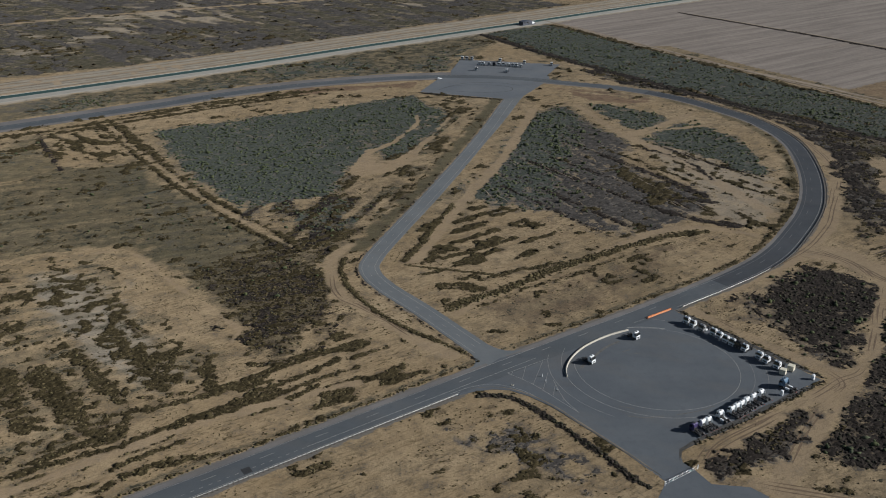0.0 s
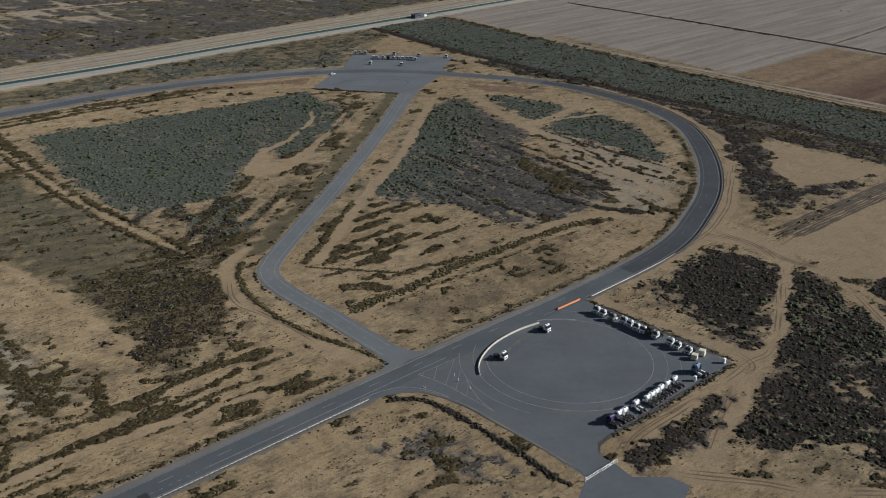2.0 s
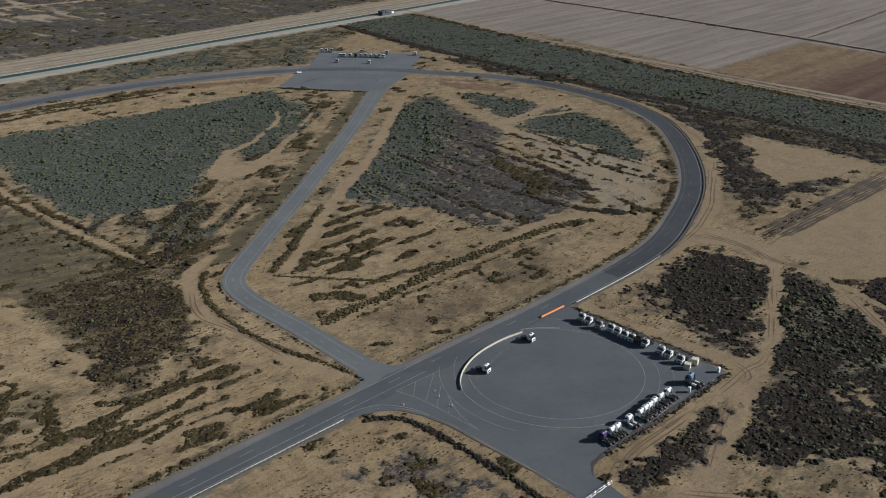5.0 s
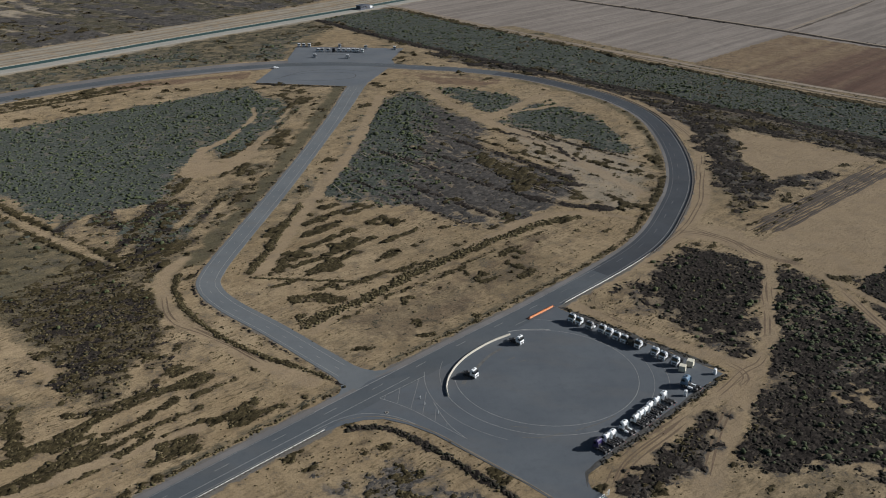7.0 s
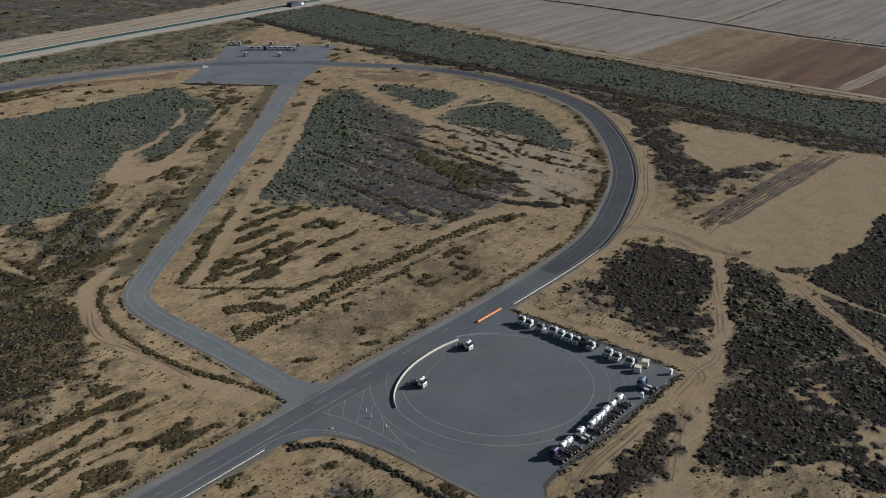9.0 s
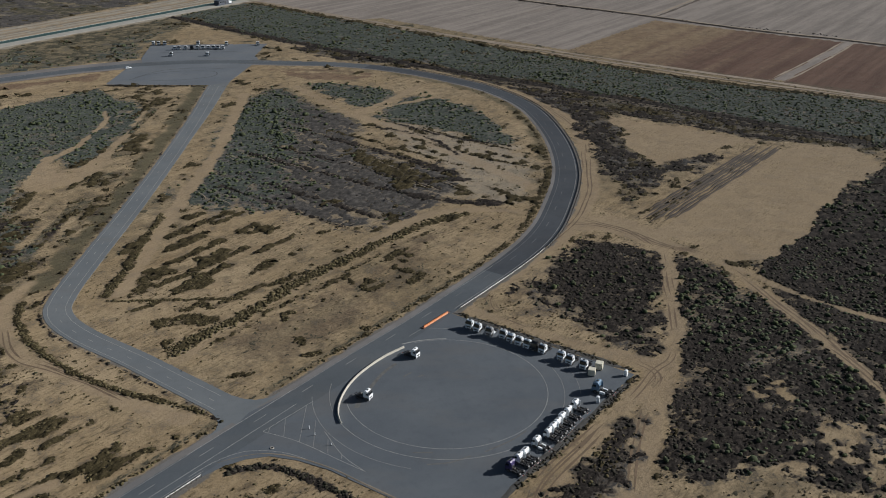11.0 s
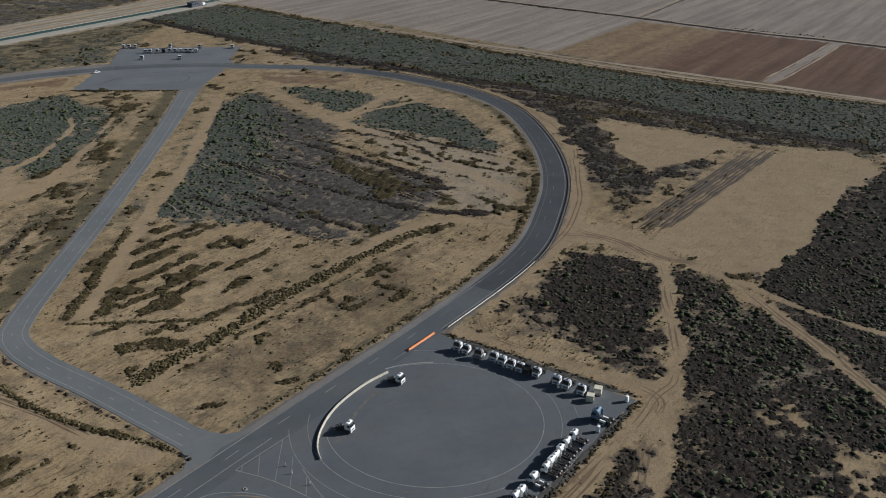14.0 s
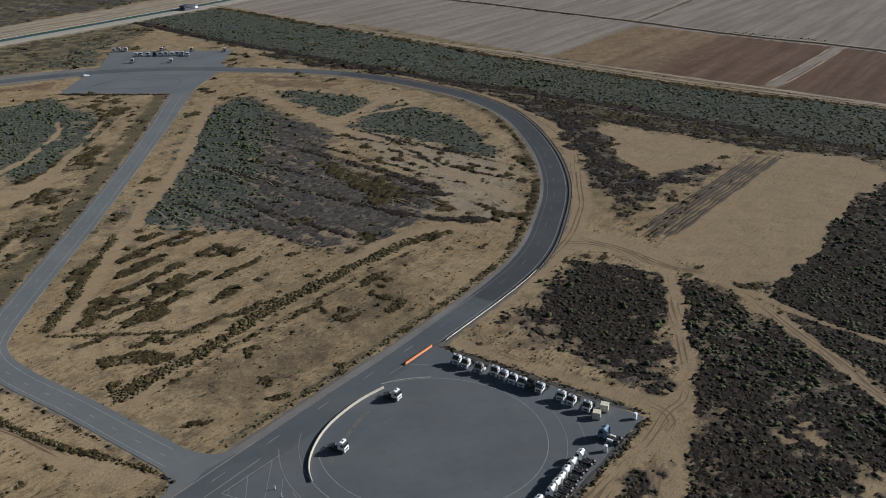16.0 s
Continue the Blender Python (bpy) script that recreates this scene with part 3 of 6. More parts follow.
# bands of bushes: line, half width, kind, amount
BANDS = [
    ([(-18, 389), (-10, 413), (-3, 438), (5, 465)], 2.0, "brown", 1.0),
    ([(-17, 384), (2, 379), (21, 374), (28, 372)], 1.0, "brown", 1.0),
    ([(-1, 361), (7, 362), (15, 360)], 3.5, "brown", 0.9),
    ([(-45, 392), (-46, 380), (-42, 365), (-33, 347), (-21, 330), (-7, 317), (4, 308), (9, 303)], 1.3, "brown", 1.0),
    ([(-34, 425), (-26, 455), (-13, 505), (3, 565), (20, 630)], 1.0, "brown", 0.6),
    ([(125, 564), (145, 538), (151, 503)], 1.6, "dark", 0.8),
    ([(86, 565), (112, 526), (140, 476)], 2.2, "dark", 0.8),
    ([(96, 568), (120, 532), (147, 486)], 1.2, "brown", 0.9),
    ([(50, 538), (80, 497), (117, 447)], 2.0, "dark", 0.8),
    ([(64, 546), (94, 506), (128, 456)], 1.2, "dark", 0.7),
    ([(42, 509), (68, 466), (96, 426)], 2.0, "dark", 0.8),
    ([(32, 492), (56, 455), (80, 418)], 1.2, "dark", 0.75),
    ([(132, 575), (158, 532), (181, 508)], 1.0, "dark", 0.75),
    ([(137, 538), (160, 497), (180, 471)], 1.1, "brown", 0.9),
    ([(146, 556), (166, 522), (186, 492)], 0.9, "brown", 0.9),
    ([(123, 469), (136, 471), (141, 466)], 2.6, "dark", 0.8),
    ([(115, 452), (128, 438), (145, 432)], 2.8, "dark", 0.8),
    ([(-70, 296), (-56, 300), (-42, 307)], 1.6, "brown", 0.9),
    ([(-91, 254), (-78, 263), (-64, 278), (-51, 287), (-39, 299)], 1.7, "brown", 1.0),
    ([(-75, 266), (-60, 272), (-49, 282), (-31, 294)], 1.3, "brown", 1.0),
    ([(-52, 273), (-44, 282)], 1.4, "brown", 0.9),
    ([(-43, 267), (-30, 273)], 1.5, "brown", 0.9),
    ([(-58, 246), (-48, 255), (-40, 261)], 1.6, "brown", 0.9),
    ([(-157, 289), (-146, 271), (-135, 255)], 4, "brown", 0.95),
    ([(-144, 289), (-131, 274), (-119, 258), (-109, 251)], 4.5, "brown", 1.0),
    ([(-136, 305), (-121, 286), (-113, 276)], 3.5, "brown", 0.95),
    ([(-127, 317), (-116, 305), (-104, 291), (-94, 285)], 3, "brown", 0.9),
    ([(-87, 302), (-84, 289), (-79, 278)], 3, "brown", 0.95),
    ([(-124, 330), (-117, 320)], 3.5, "brown", 0.9),
    ([(-131, 228), (-120, 236), (-102, 245), (-86, 258), (-72, 269)], 1.8, "brown", 1.0),
    ([(-111, 262), (-95, 268), (-79, 276), (-67, 284)], 1.8, "brown", 0.9),
    ([(-101, 222), (-88, 235), (-73, 240)], 2.4, "brown", 1.0),
    ([(-100, 233), (-92, 240), (-82, 247)], 1.4, "brown", 1.0),
    ([(1, 339), (8, 347), (19, 354), (33, 366), (48, 379), (63, 390), (86, 405), (110, 419), (128, 424)], 3.0, "brown", 0.9),
    ([(22, 350), (40, 363), (60, 378), (85, 396), (108, 411)], 1.5, "brown", 0.6),
    ([(193, 504), (191, 483), (180, 454), (167, 433)], 3.0, "brown", 0.9),
    ([(12, 275), (21, 274), (28, 268.5), (36, 258.5), (43, 248.5), (50, 238.5), (56, 228)], 1.4, "dark", 1.0),
    ([(94, 341.5), (114, 315), (134, 286)], 0.6, "brown", 0.6),
    ([(133, 283), (106, 264.5), (78, 245)], 0.6, "brown", 0.6),
    ([(119, 263), (108, 252), (97, 243), (85, 234)], 5.0, "dark", 0.85),
    ([(119, 262), (108, 251), (97, 242), (85, 233)], 5.5, "ash", 0.9),
    ([(71, 243), (70, 238), (72, 233)], 1.0, "dark", 1.0),
    
    ([(128, 760), (180, 715), (215, 660), (236, 600)], 2.0, "dark", 0.8),
    ([(-20, 711), (14, 699), (40, 690)], 1.5, "dark", 0.8),
    ([(-112, 728), (-60, 748), (-20, 756)], 3.0, "red", 0.8),
    ([(90, 724), (130, 708), (150, 690)], 3.5, "red", 0.7),
    ([(262, 556), (300, 500), (330, 470)], 1.5, "dark", 0.9),
    ([(212, 455), (225, 490), (232, 530)], 6, "dark", 0.7),
    ([(356, 976), (448, 825), (548, 695), (640, 570)], 2.5, "dark", 0.7),
    ([(269, 1102), (356, 976)], 2.5, "dark", 0.7),
    ([(523, 1068), (599, 936)], 2.5, "dark", 0.7),
]
BANDS = [(smooth_line(p, 8), w * (0.75 if k == "brown" and w < 4 else 1), k, a) for p, w, k, a in BANDS] + [
    (beside(MAIN, 7.2, 0.0, 0.42), 0.5, "brown", 0.6),
    (beside(MAIN, 8.8, 0.06, 0.3), 1.2, "weed", 0.9),
    (beside(MAIN, 9.0, 0.29, 0.44), 1.0, "brown", 0.7),
    (beside(MAIN, -9.6, 0.0, 0.105), 1.3, "weed", 1.0),
    (beside(SIDE, 5.4, 0.0, 0.95), 0.7, "dark", 0.7),
    (beside(TRACKS[0][0], 4.0)[:12], 1.6, "brown", 0.9),
    (beside(TRACKS[0][0], -4.0)[:12], 1.4, "brown", 0.9),
    (beside(MAIN, 24, 0.74, 0.94), 3.0, "brown", 0.85),
    (beside(MAIN, 34, 0.76, 0.9), 2.2, "brown", 0.85),
    (beside(MAIN, 17, 0.8, 0.86), 2.0, "brown", 0.8),
    (np.array([(-266.0, 597), (-244, 556), (-223, 521)]), 1.3, "dark", 0.9),
    (np.array([(-218.0, 617), (-192, 572), (-172, 545)]), 3.0, "brown", 0.9),
]

# ---- ground: one sheet to the horizon ----
def axis_steps(spans):
    out = [spans[0][0]]
    for a, b, s in spans:
        n = max(1, round((b - a) / s))
        out += [a + (b - a) * (k + 1) / n for k in range(n)]
    return np.array(out)


def row_grain(x, y, angle, length, width, seed):
    c, s = math.cos(radians(angle)), math.sin(radians(angle))
    u, v = c * x + s * y, -s * x + c * y
    return grain(u, v * length / width, length, seed)


def cover_at(x, y):
    """Plant cover and soil at points of the plan."""
    wx = x + (grain(x, y, 14, 1) - 0.5) * 9 + (grain(x, y, 4, 2) - 0.5) * 4
    wy = y + (grain(x, y, 14, 3) - 0.5) * 9 + (grain(x, y, 4, 4) - 0.5) * 4
    vx = x + (grain(x, y, 6, 41) - 0.5) * 13 + (grain(x, y, 1.7, 42) - 0.5) * 7
    vy = y + (grain(x, y, 6, 43) - 0.5) * 13 + (grain(x, y, 1.7, 44) - 0.5) * 7
    ux = x + (grain(x, y, 9, 45) - 0.5) * 30 + (grain(x, y, 2.3, 46) - 0.5) * 10
    uy = y + (grain(x, y, 9, 47) - 0.5) * 30 + (grain(x, y, 2.3, 48) - 0.5) * 10
    z = np.zeros(x.shape)
    c = {k: z.copy() for k in ("green", "brown", "dark", "track", "plough", "gravel", "pale", "red", "weed", "ash", "grass")}
    rows = row_grain(x, y, 36, 22, 3.2, 5)
    down = row_grain(x, y, -66, 40, 5, 6)
    clump = grain(x, y, 8, 6) * 0.55 + grain(x, y, 3, 7) * 0.45
    big = grain(x, y, 45, 8)

    def lay(kind, outline, amount, soft=False):
        xs, ys = zip(*outline)
        pick = np.where((x > min(xs) - 16) & (x < max(xs) + 16) & (y > min(ys) - 16) & (y < max(ys) + 16))[0]
        a, b, d = inside(wx[pick], wy[pick], outline), inside(vx[pick], vy[pick], outline), inside(ux[pick], uy[pick], outline)
        m = 0.15 * a + 0.3 * b + 0.55 * d if soft else 0.4 * a + 0.35 * b + 0.25 * d
        more = amount[pick] if np.ndim(amount) else amount
        c[kind][pick] = np.maximum(c[kind][pick], more * m)

    c["weed"] = np.clip(0.08 + 0.7 * (big - 0.45) + 0.4 * (rows - 0.5), 0, 0.6)
    c["brown"] = step01(clump * 0.55 + rows * 0.3 + big * 0.15, 0.6, 0.7) * 0.7
    lay("green", GREEN_WEST, 0.5 + 0.42 * clump + 0.3 * (big - 0.35))
    lay("weed", GREEN_WEST, 0.8)
    drill = row_grain(x, y, 21, 70, 4.2, 16)
    shade = step01(grain(x, y, 40, 9) * 0.45 + 0.65 * step01((x + 60) - 0.9 * (y - 375), -120, 10), 0.3, 0.7)
    fine_drill = row_grain(x, y, 21, 60, 2.4, 77) * 0.6 + row_grain(x, y, 21, 30, 5, 78) * 0.4
    lay("weed", OLIVE_WEST, 0.42 + 0.2 * step01(fine_drill, 0.3, 0.6))
    lay("grass", OLIVE_WEST, 0.75 + 0.4 * (big - 0.5) + 0.4 * (fine_drill - 0.5))
    lay("brown", OLIVE_WEST, 0.12 + 0.3 * shade + 0.45 * step01(clump * 0.4 + fine_drill * 0.6, 0.42, 0.62) * (0.4 + 0.6 * shade))
    lay("dark", OLIVE_WEST, 0.4 * step01(shade * 0.5 + clump * 0.4 + fine_drill * 0.3, 0.5, 0.86))
    lay("brown", WEST_DARK, 0.42 + 0.4 * clump, True)
    lay("dark", WEST_DARK, 0.6 * step01(clump * 0.6 + fine_drill * 0.4, 0.34, 0.56), True)
    lay("green", GREEN_EDGE, 0.3 + 0.4 * clump)
    lay("weed", GREEN_EDGE, 0.9)
    lay("green", OLIVE_WEST, 0.25 * step01(clump * 0.6 + big * 0.4, 0.5, 0.64))
    lay("grass", OLIVE_FAR, 0.8)
    lay("brown", PLOT_FAR, 0.8 * step01(row_grain(x, y, -52, 12, 3, 93) * 0.5 + clump * 0.5, 0.52, 0.64))
    lay("green", OLIVE_FAR, 0.25 * step01(clump, 0.45, 0.6))
    lay("brown", MID_WEST, 0.35 + 0.6 * step01(clump * 0.5 + row_grain(x, y, 70, 30, 4, 17) * 0.5, 0.38, 0.6))
    lay("dark", MID_WEST, 0.6 * step01(clump * 0.5 + row_grain(x, y, 70, 30, 4, 17) * 0.5, 0.45, 0.62) * step01(520 - y, 0, 60))
    lay("weed", MID_WEST, 0.6 + 0.4 * clump)
    open_rows = np.where(inside(wx, wy, MID_WEST), step01(row_grain(x, y, 72, 34, 5, 95) * 0.6 + grain(x, y, 18, 96) * 0.4, 0.5, 0.62), 0)
    for k in ("brown", "dark", "weed", "green"):
        c[k] = c[k] * (1 - 0.7 * open_rows)
    lay("green", HOOK_GREEN, 0.6 + 0.4 * clump)
    slope = row_grain(x, y, -57, 30, 7, 83)
    lay("brown", CLUMPS_WEST, step01(grain(x, y, 2.6, 94) * 0.4 + clump * 0.3 + slope * 0.3, 0.5, 0.64) * 0.8)
    lay("weed", CLUMPS_WEST, 0.2 + 0.42 * step01(clump * 0.4 + row_grain(x, y, 25, 24, 3, 84) * 0.6, 0.4, 0.6))
    for k in ("brown", "weed"):
        c[k] = c[k] * np.where(inside(wx, wy, SAND_WEST), 0.25, 1.0)
    lay("pale", PINK_WEST, 0.75)
    lay("brown", ROWS_WEST, step01(rows * 0.65 + clump * 0.35, 0.52, 0.62) * 0.9)
    lay("brown", SPARSE_LOOP, step01(rows * 0.5 + clump * 0.5, 0.53, 0.62))
    lay("weed", STAIN_LOOP, 0.3 + 0.3 * big)
    lay("red", STAIN_LOOP, 0.22 + 0.4 * row_grain(x, y, 36, 30, 8, 29))
    lay("brown", STAIN_LOOP, step01(rows * 0.4 + clump * 0.6, 0.6, 0.7) * 0.6)
    lay("weed", GREEN_LOOP, 0.8)
    lay("green", GREEN_LOOP_N, 0.4 + 0.55 * clump)
    lay("weed", GREEN_LOOP_N, 0.8)
    lay("green", GREEN_LOOP_E, 0.45 + 0.55 * clump)
    lay("weed", GREEN_LOOP_E, 0.8)
    streak = step01(down * 0.65 + clump * 0.35, 0.34, 0.56)
    lay("ash", GREY_LOOP, 0.66 + 0.5 * clump)
    lay("dark", GREY_LOOP, 0.24 * streak * step01(x - 0.25 * (y - 480), 20, 60), True)
    west_side = 1 - step01(x - 0.25 * (y - 480), 38, 78)
    lay("green", GREY_LOOP, (0.2 + 0.45 * step01(big * 0.4 + clump * 0.6, 0.42, 0.6)) * (0.45 + 0.55 * west_side) + 0.5 * west_side)
    lean = step01(row_grain(x, y, -66, 36, 2.6, 85) * 0.7 + clump * 0.3, 0.56, 0.66)
    for k in ("ash", "green", "dark"):
        c[k] = np.where(inside(wx, wy, GREY_LOOP), c[k] * (1 - 0.45 * lean), c[k])
    lay("brown", LIT_LOOP, 0.9 * streak)
    lay("brown", FAR_LOOP, 0.85 * step01(row_grain(x, y, -62, 28, 4, 31) * 0.45 + clump * 0.55, 0.5, 0.64))
    lay("pale", FAR_LOOP, 0.5)
    twiggy = step01(grain(x, y, 10, 86) * 0.5 + grain(x, y, 3, 87) * 0.5, 0.54, 0.66)
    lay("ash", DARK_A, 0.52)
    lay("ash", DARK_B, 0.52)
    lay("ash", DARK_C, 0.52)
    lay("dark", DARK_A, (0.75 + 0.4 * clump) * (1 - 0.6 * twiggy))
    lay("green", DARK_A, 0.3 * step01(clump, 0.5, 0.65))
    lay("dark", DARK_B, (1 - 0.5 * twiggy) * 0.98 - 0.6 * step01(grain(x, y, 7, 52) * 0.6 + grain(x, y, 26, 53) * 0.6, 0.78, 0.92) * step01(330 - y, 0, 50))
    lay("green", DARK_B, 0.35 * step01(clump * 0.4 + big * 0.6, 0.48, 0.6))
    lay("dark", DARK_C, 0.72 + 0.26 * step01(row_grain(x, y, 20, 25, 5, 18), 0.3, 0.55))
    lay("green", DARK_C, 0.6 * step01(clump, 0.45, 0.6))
    lay("weed", EAST_MID, 0.6 + 0.3 * clump)
    lay("dark", EAST_MID, 0.5 * step01(clump, 0.4, 0.58))
    lay("brown", EAST_MID, 0.3 + 0.5 * clump)
    lay("ash", BURNT, 0.7)
    lay("dark", BURNT, step01(clump, 0.3, 0.52) * 0.85)
    lay("brown", FURROWS, 0.5 * step01(row_grain(x, y, 34, 40, 3, 88), 0.5, 0.7))
    lay("brown", SOUTH_EAST, 0.6 + 0.5 * clump)
    lay("dark", SOUTH_EAST, 0.75 * step01(clump, 0.4, 0.6))
    lay("ash", GREY_S, step01(clump * 0.6 + big * 0.4, 0.34, 0.55) * 0.95)
    lay("brown", GREY_S, step01(clump, 0.48, 0.62) * 0.7)
    lay("weed", NORTH_SCRUB, 0.6 + 0.6 * big)
    # Grey cover instead of brown here, to put distance haze into the colour.
    lay("ash", NORTH_SCRUB, 0.3 + 0.5 * step01(row_grain(x, y, -50, 45, 9, 27) * 0.6 + clump * 0.4, 0.42, 0.6))
    blotch = step01(row_grain(x, y, -50, 34, 8, 28) * 0.6 + 0.4 * grain(x, y, 90, 67), 0.63, 0.75) * 0.7 * inside(wx, wy, NORTH_SCRUB)
    c["pale"] = np.maximum(c["pale"], blotch)
    c["ash"], c["weed"] = c["ash"] * (1 - blotch), c["weed"] * (1 - blotch)
    lay("grass", NORTH_BELT, 0.35 + 0.3 * big)
    lay("weed", NORTH_BELT, 0.5 + 0.3 * clump)
    lay("green", NORTH_BELT, 0.12 + 0.3 * step01(clump * 0.5 + big * 0.5, 0.4, 0.6))
    lay("brown", NORTH_BELT, 0.3 * step01(clump, 0.42, 0.62))
    lay("ash", EAST_BELT, 0.4 + 0.5 * row_grain(x, y, -54, 60, 4, 97))
    lay("dark", EAST_BELT, 0.62 * step01(row_grain(x, y, -52, 50, 5, 19) * 0.6 + clump * 0.4, 0.3, 0.5))
    lay("weed", EAST_BELT, 0.8)
    lay("brown", EAST_BELT, 0.35 + 0.5 * clump)
    # strip of scrub between two far tracks, and the fields beyond it
    dn, sn = near_line(x, y, STRIP_N, 900)
    ds, ss = near_line(x, y, STRIP_S, 900)
    d_canal, s_canal = near_line(x, y, CANAL, 900)
    strip = (sn < 0) & (ss * ds > (grain(x, y, 16, 63) - 0.35) * 22) & (dn > 6 + grain(x, y, 12, 64) * 9) & (s_canal < 0) & (d_canal > 14)
    c["green"] = np.where(strip, np.maximum(c["green"], 0.5 + 0.5 * clump), c["green"])
    flank = (sn < 0) & (ss > 0) & (s_canal < 0)
    c["brown"] = np.where(flank, np.maximum(c["brown"], 0.7), c["brown"])
    lane = 1 - step01(dn, 2.5, 4.5)
    c["track"] = np.maximum(c["track"], lane)
    for k in ("green", "dark", "brown"):
        c[k] = c[k] * (1 - lane)
    c["track"] = np.maximum(c["track"], np.where(strip, 0, 0.4 * (1 - step01(np.abs(ds - 8), 1.2, 2.6))))
    c["dark"] = np.maximum(c["dark"], 0.9 * (1 - step01(np.abs(ds - 1.5), 2.0, 4.5)))
    for line, w in TRACKS:
        d, _ = near_line(x, y, line, w + 8)
        on = 1 - step01(d + (grain(x, y, 5, 13) - 0.5) * 2.4, w * 0.6, w + 1.2)
        rut = 0.35 * on * (1 - step01(np.abs(d - 0.9), 0.25, 0.7)) if w < 7 else 0
        c["track"] = np.maximum(c["track"], on - rut)
        for k in ("green", "brown", "dark", "weed", "ash"):
            c[k] = c[k] * (1 - on)
    dc, sc = d_canal, s_canal
    beyond = (sn > 0) & (dn > 5) & (sc < 0) & (y > 330)
    for k in ("green", "brown", "dark", "weed", "ash"):
        c[k] = np.where(beyond, 0.0, c[k])
    c["plough"] = np.where(beyond, 0.8 + 0.6 * (row_grain(x, y, 36, 120, 9, 22) - 0.5), 0)
    field = inside(x, y, RED_FIELD_A) | inside(x, y, RED_FIELD_B)
    turned = 0.36 + 0.64 * step01(0.574 * x - 0.819 * y, -420, -230)
    c["red"] = np.where(field, turned * (0.8 + 0.6 * row_grain(x, y, 36, 200, 8, 23)), c["red"])
    c["plough"] = np.where(field, 0.0, c["plough"])
    between = (sn > 0) & (dn < 20) & (sc < 0) & (y < 900)
    c["plough"] = np.where(between, 0.0, c["plough"])
    c["weed"] = np.where(between, 0.45, c["weed"])
    for bare_plot, kind in ((BARE_W, "red"), (BARE_E, "red"), (FAR_DIRT, "")):
        on = inside(wx, wy, bare_plot)
        for k in ("green", "brown", "dark", "weed", "ash", "pale"):
            c[k] = np.where(on, c[k] * 0.15, c[k])
        if kind:
            c[kind] = np.where(on, 0.62, c[kind])
    for line, w, kind, amount in BANDS:
        d, _ = near_line(x, y, line, w + 5)
        on = (d < w + 4.9) * (1 - step01(d + (clump - 0.5) * w * (1.4 if w < 1.5 else 2.2) + (grain(x, y, 1.6, 66) - 0.5) * 1.6, w * 0.5, w * 1.3 + 0.4))
        c[kind] = np.maximum(c[kind], on * amount * (0.62 + 0.4 * grain(x, y, 11, 65)))
        if kind != "weed":
            c["track"] = c["track"] * (1 - on)
    gap = 1 - 0.95 * step01(grain(x, y, 4, 81) * 0.5 + grain(x, y, 1.8, 82) * 0.5, 0.54, 0.64) * (inside(wx, wy, BREAK_A) | inside(wx, wy, BREAK_B))
    for k in ("green", "brown", "dark", "weed", "ash"):
        c[k] = c[k] * gap
    for plot in (SAND_FIELD, SAND_TRIANGLE, SAND_BAY):
        on = inside(wx, wy, plot) & ~inside(x, y, FURROWS)
        for k in ("green", "brown", "dark", "weed", "ash"):
            c[k] = np.where(on, c[k] * 0.1, c[k])
        c["track"] = np.where(on, np.maximum(c["track"], 0.85 + 0.3 * (grain(x, y, 9, 98) - 0.5)), c["track"])
    # canal banks and the service track
    bank = np.where(sc > 0, 1 - step01(dc, 15, 18), 1 - step01(dc + (grain(x, y, 9, 61) - 0.5) * 9, 13, 20))
    service = np.where(sc > 0, 1 - step01(np.abs(dc - 36), 22, 27), 0)
    c["pale"] = np.maximum(c["pale"], np.maximum(bank, service * (0.15 + 0.6 * row_grain(x, y, 39, 160, 9, 62))))
    c["track"] = np.maximum(c["track"] * (1 - bank), service * (0.35 + 0.9 * row_grain(x, y, 39, 160, 7, 24)))
    for k in ("green", "brown", "dark", "weed", "ash", "plough"):
        c[k] = c[k] * (1 - np.maximum(bank, service))
    # verges
    dm, sm = near_line(x, y, MAIN_COARSE, 30)
    edge = (grain(x, y, 3, 25) - 0.5) * 1.6
    c["gravel"] = np.where(sm > 0, 1 - step01(dm + edge, 5.6, 7.0), 1 - step01(dm + edge, 7.6, 8.8))
    bare = 1 - step01(dm + (grain(x, y, 8, 14) - 0.5) * 4, 7.5, 9.5)
    di, si = near_line(x, y, SIDE_COARSE, 30)
    c["gravel"] = np.maximum(c["gravel"], 0.8 * (1 - step01(di + edge, 4.4, 5.4)))
    right = np.where(si < 0, 1 - step01(di + (grain(x, y, 8, 15) - 0.5) * 4, 8, 12), 1 - step01(di, 4.6, 5.4))
    turf = np.where((si > 0) & (y > 400), step01(di, 5.0, 6.5) * (1 - step01(di + (grain(x, y, 6, 89) - 0.5) * 6, 11, 16)), 0)
    inner = np.where((sm > 0) & (x > 100) & (y > 480) & (y < 690), step01(dm, 6.2, 7.5) * (1 - step01(dm + (grain(x, y, 6, 92) - 0.5) * 5, 10, 14)), 0)
    c["grass"] = np.maximum(c["grass"], np.maximum(turf, 0.8 * inner))
    for k in ("green", "brown", "dark", "ash"):
        c[k] = c[k] * (1 - 0.4 * turf)
    for k in ("green", "brown", "dark"):
        c[k] = c[k] * (1 - 0.9 * np.maximum(bare * (k == "green"), right))
        c[k] = c[k] * (1 - 0.8 * np.clip(c["gravel"], 0, 1))
    return c, dm, di


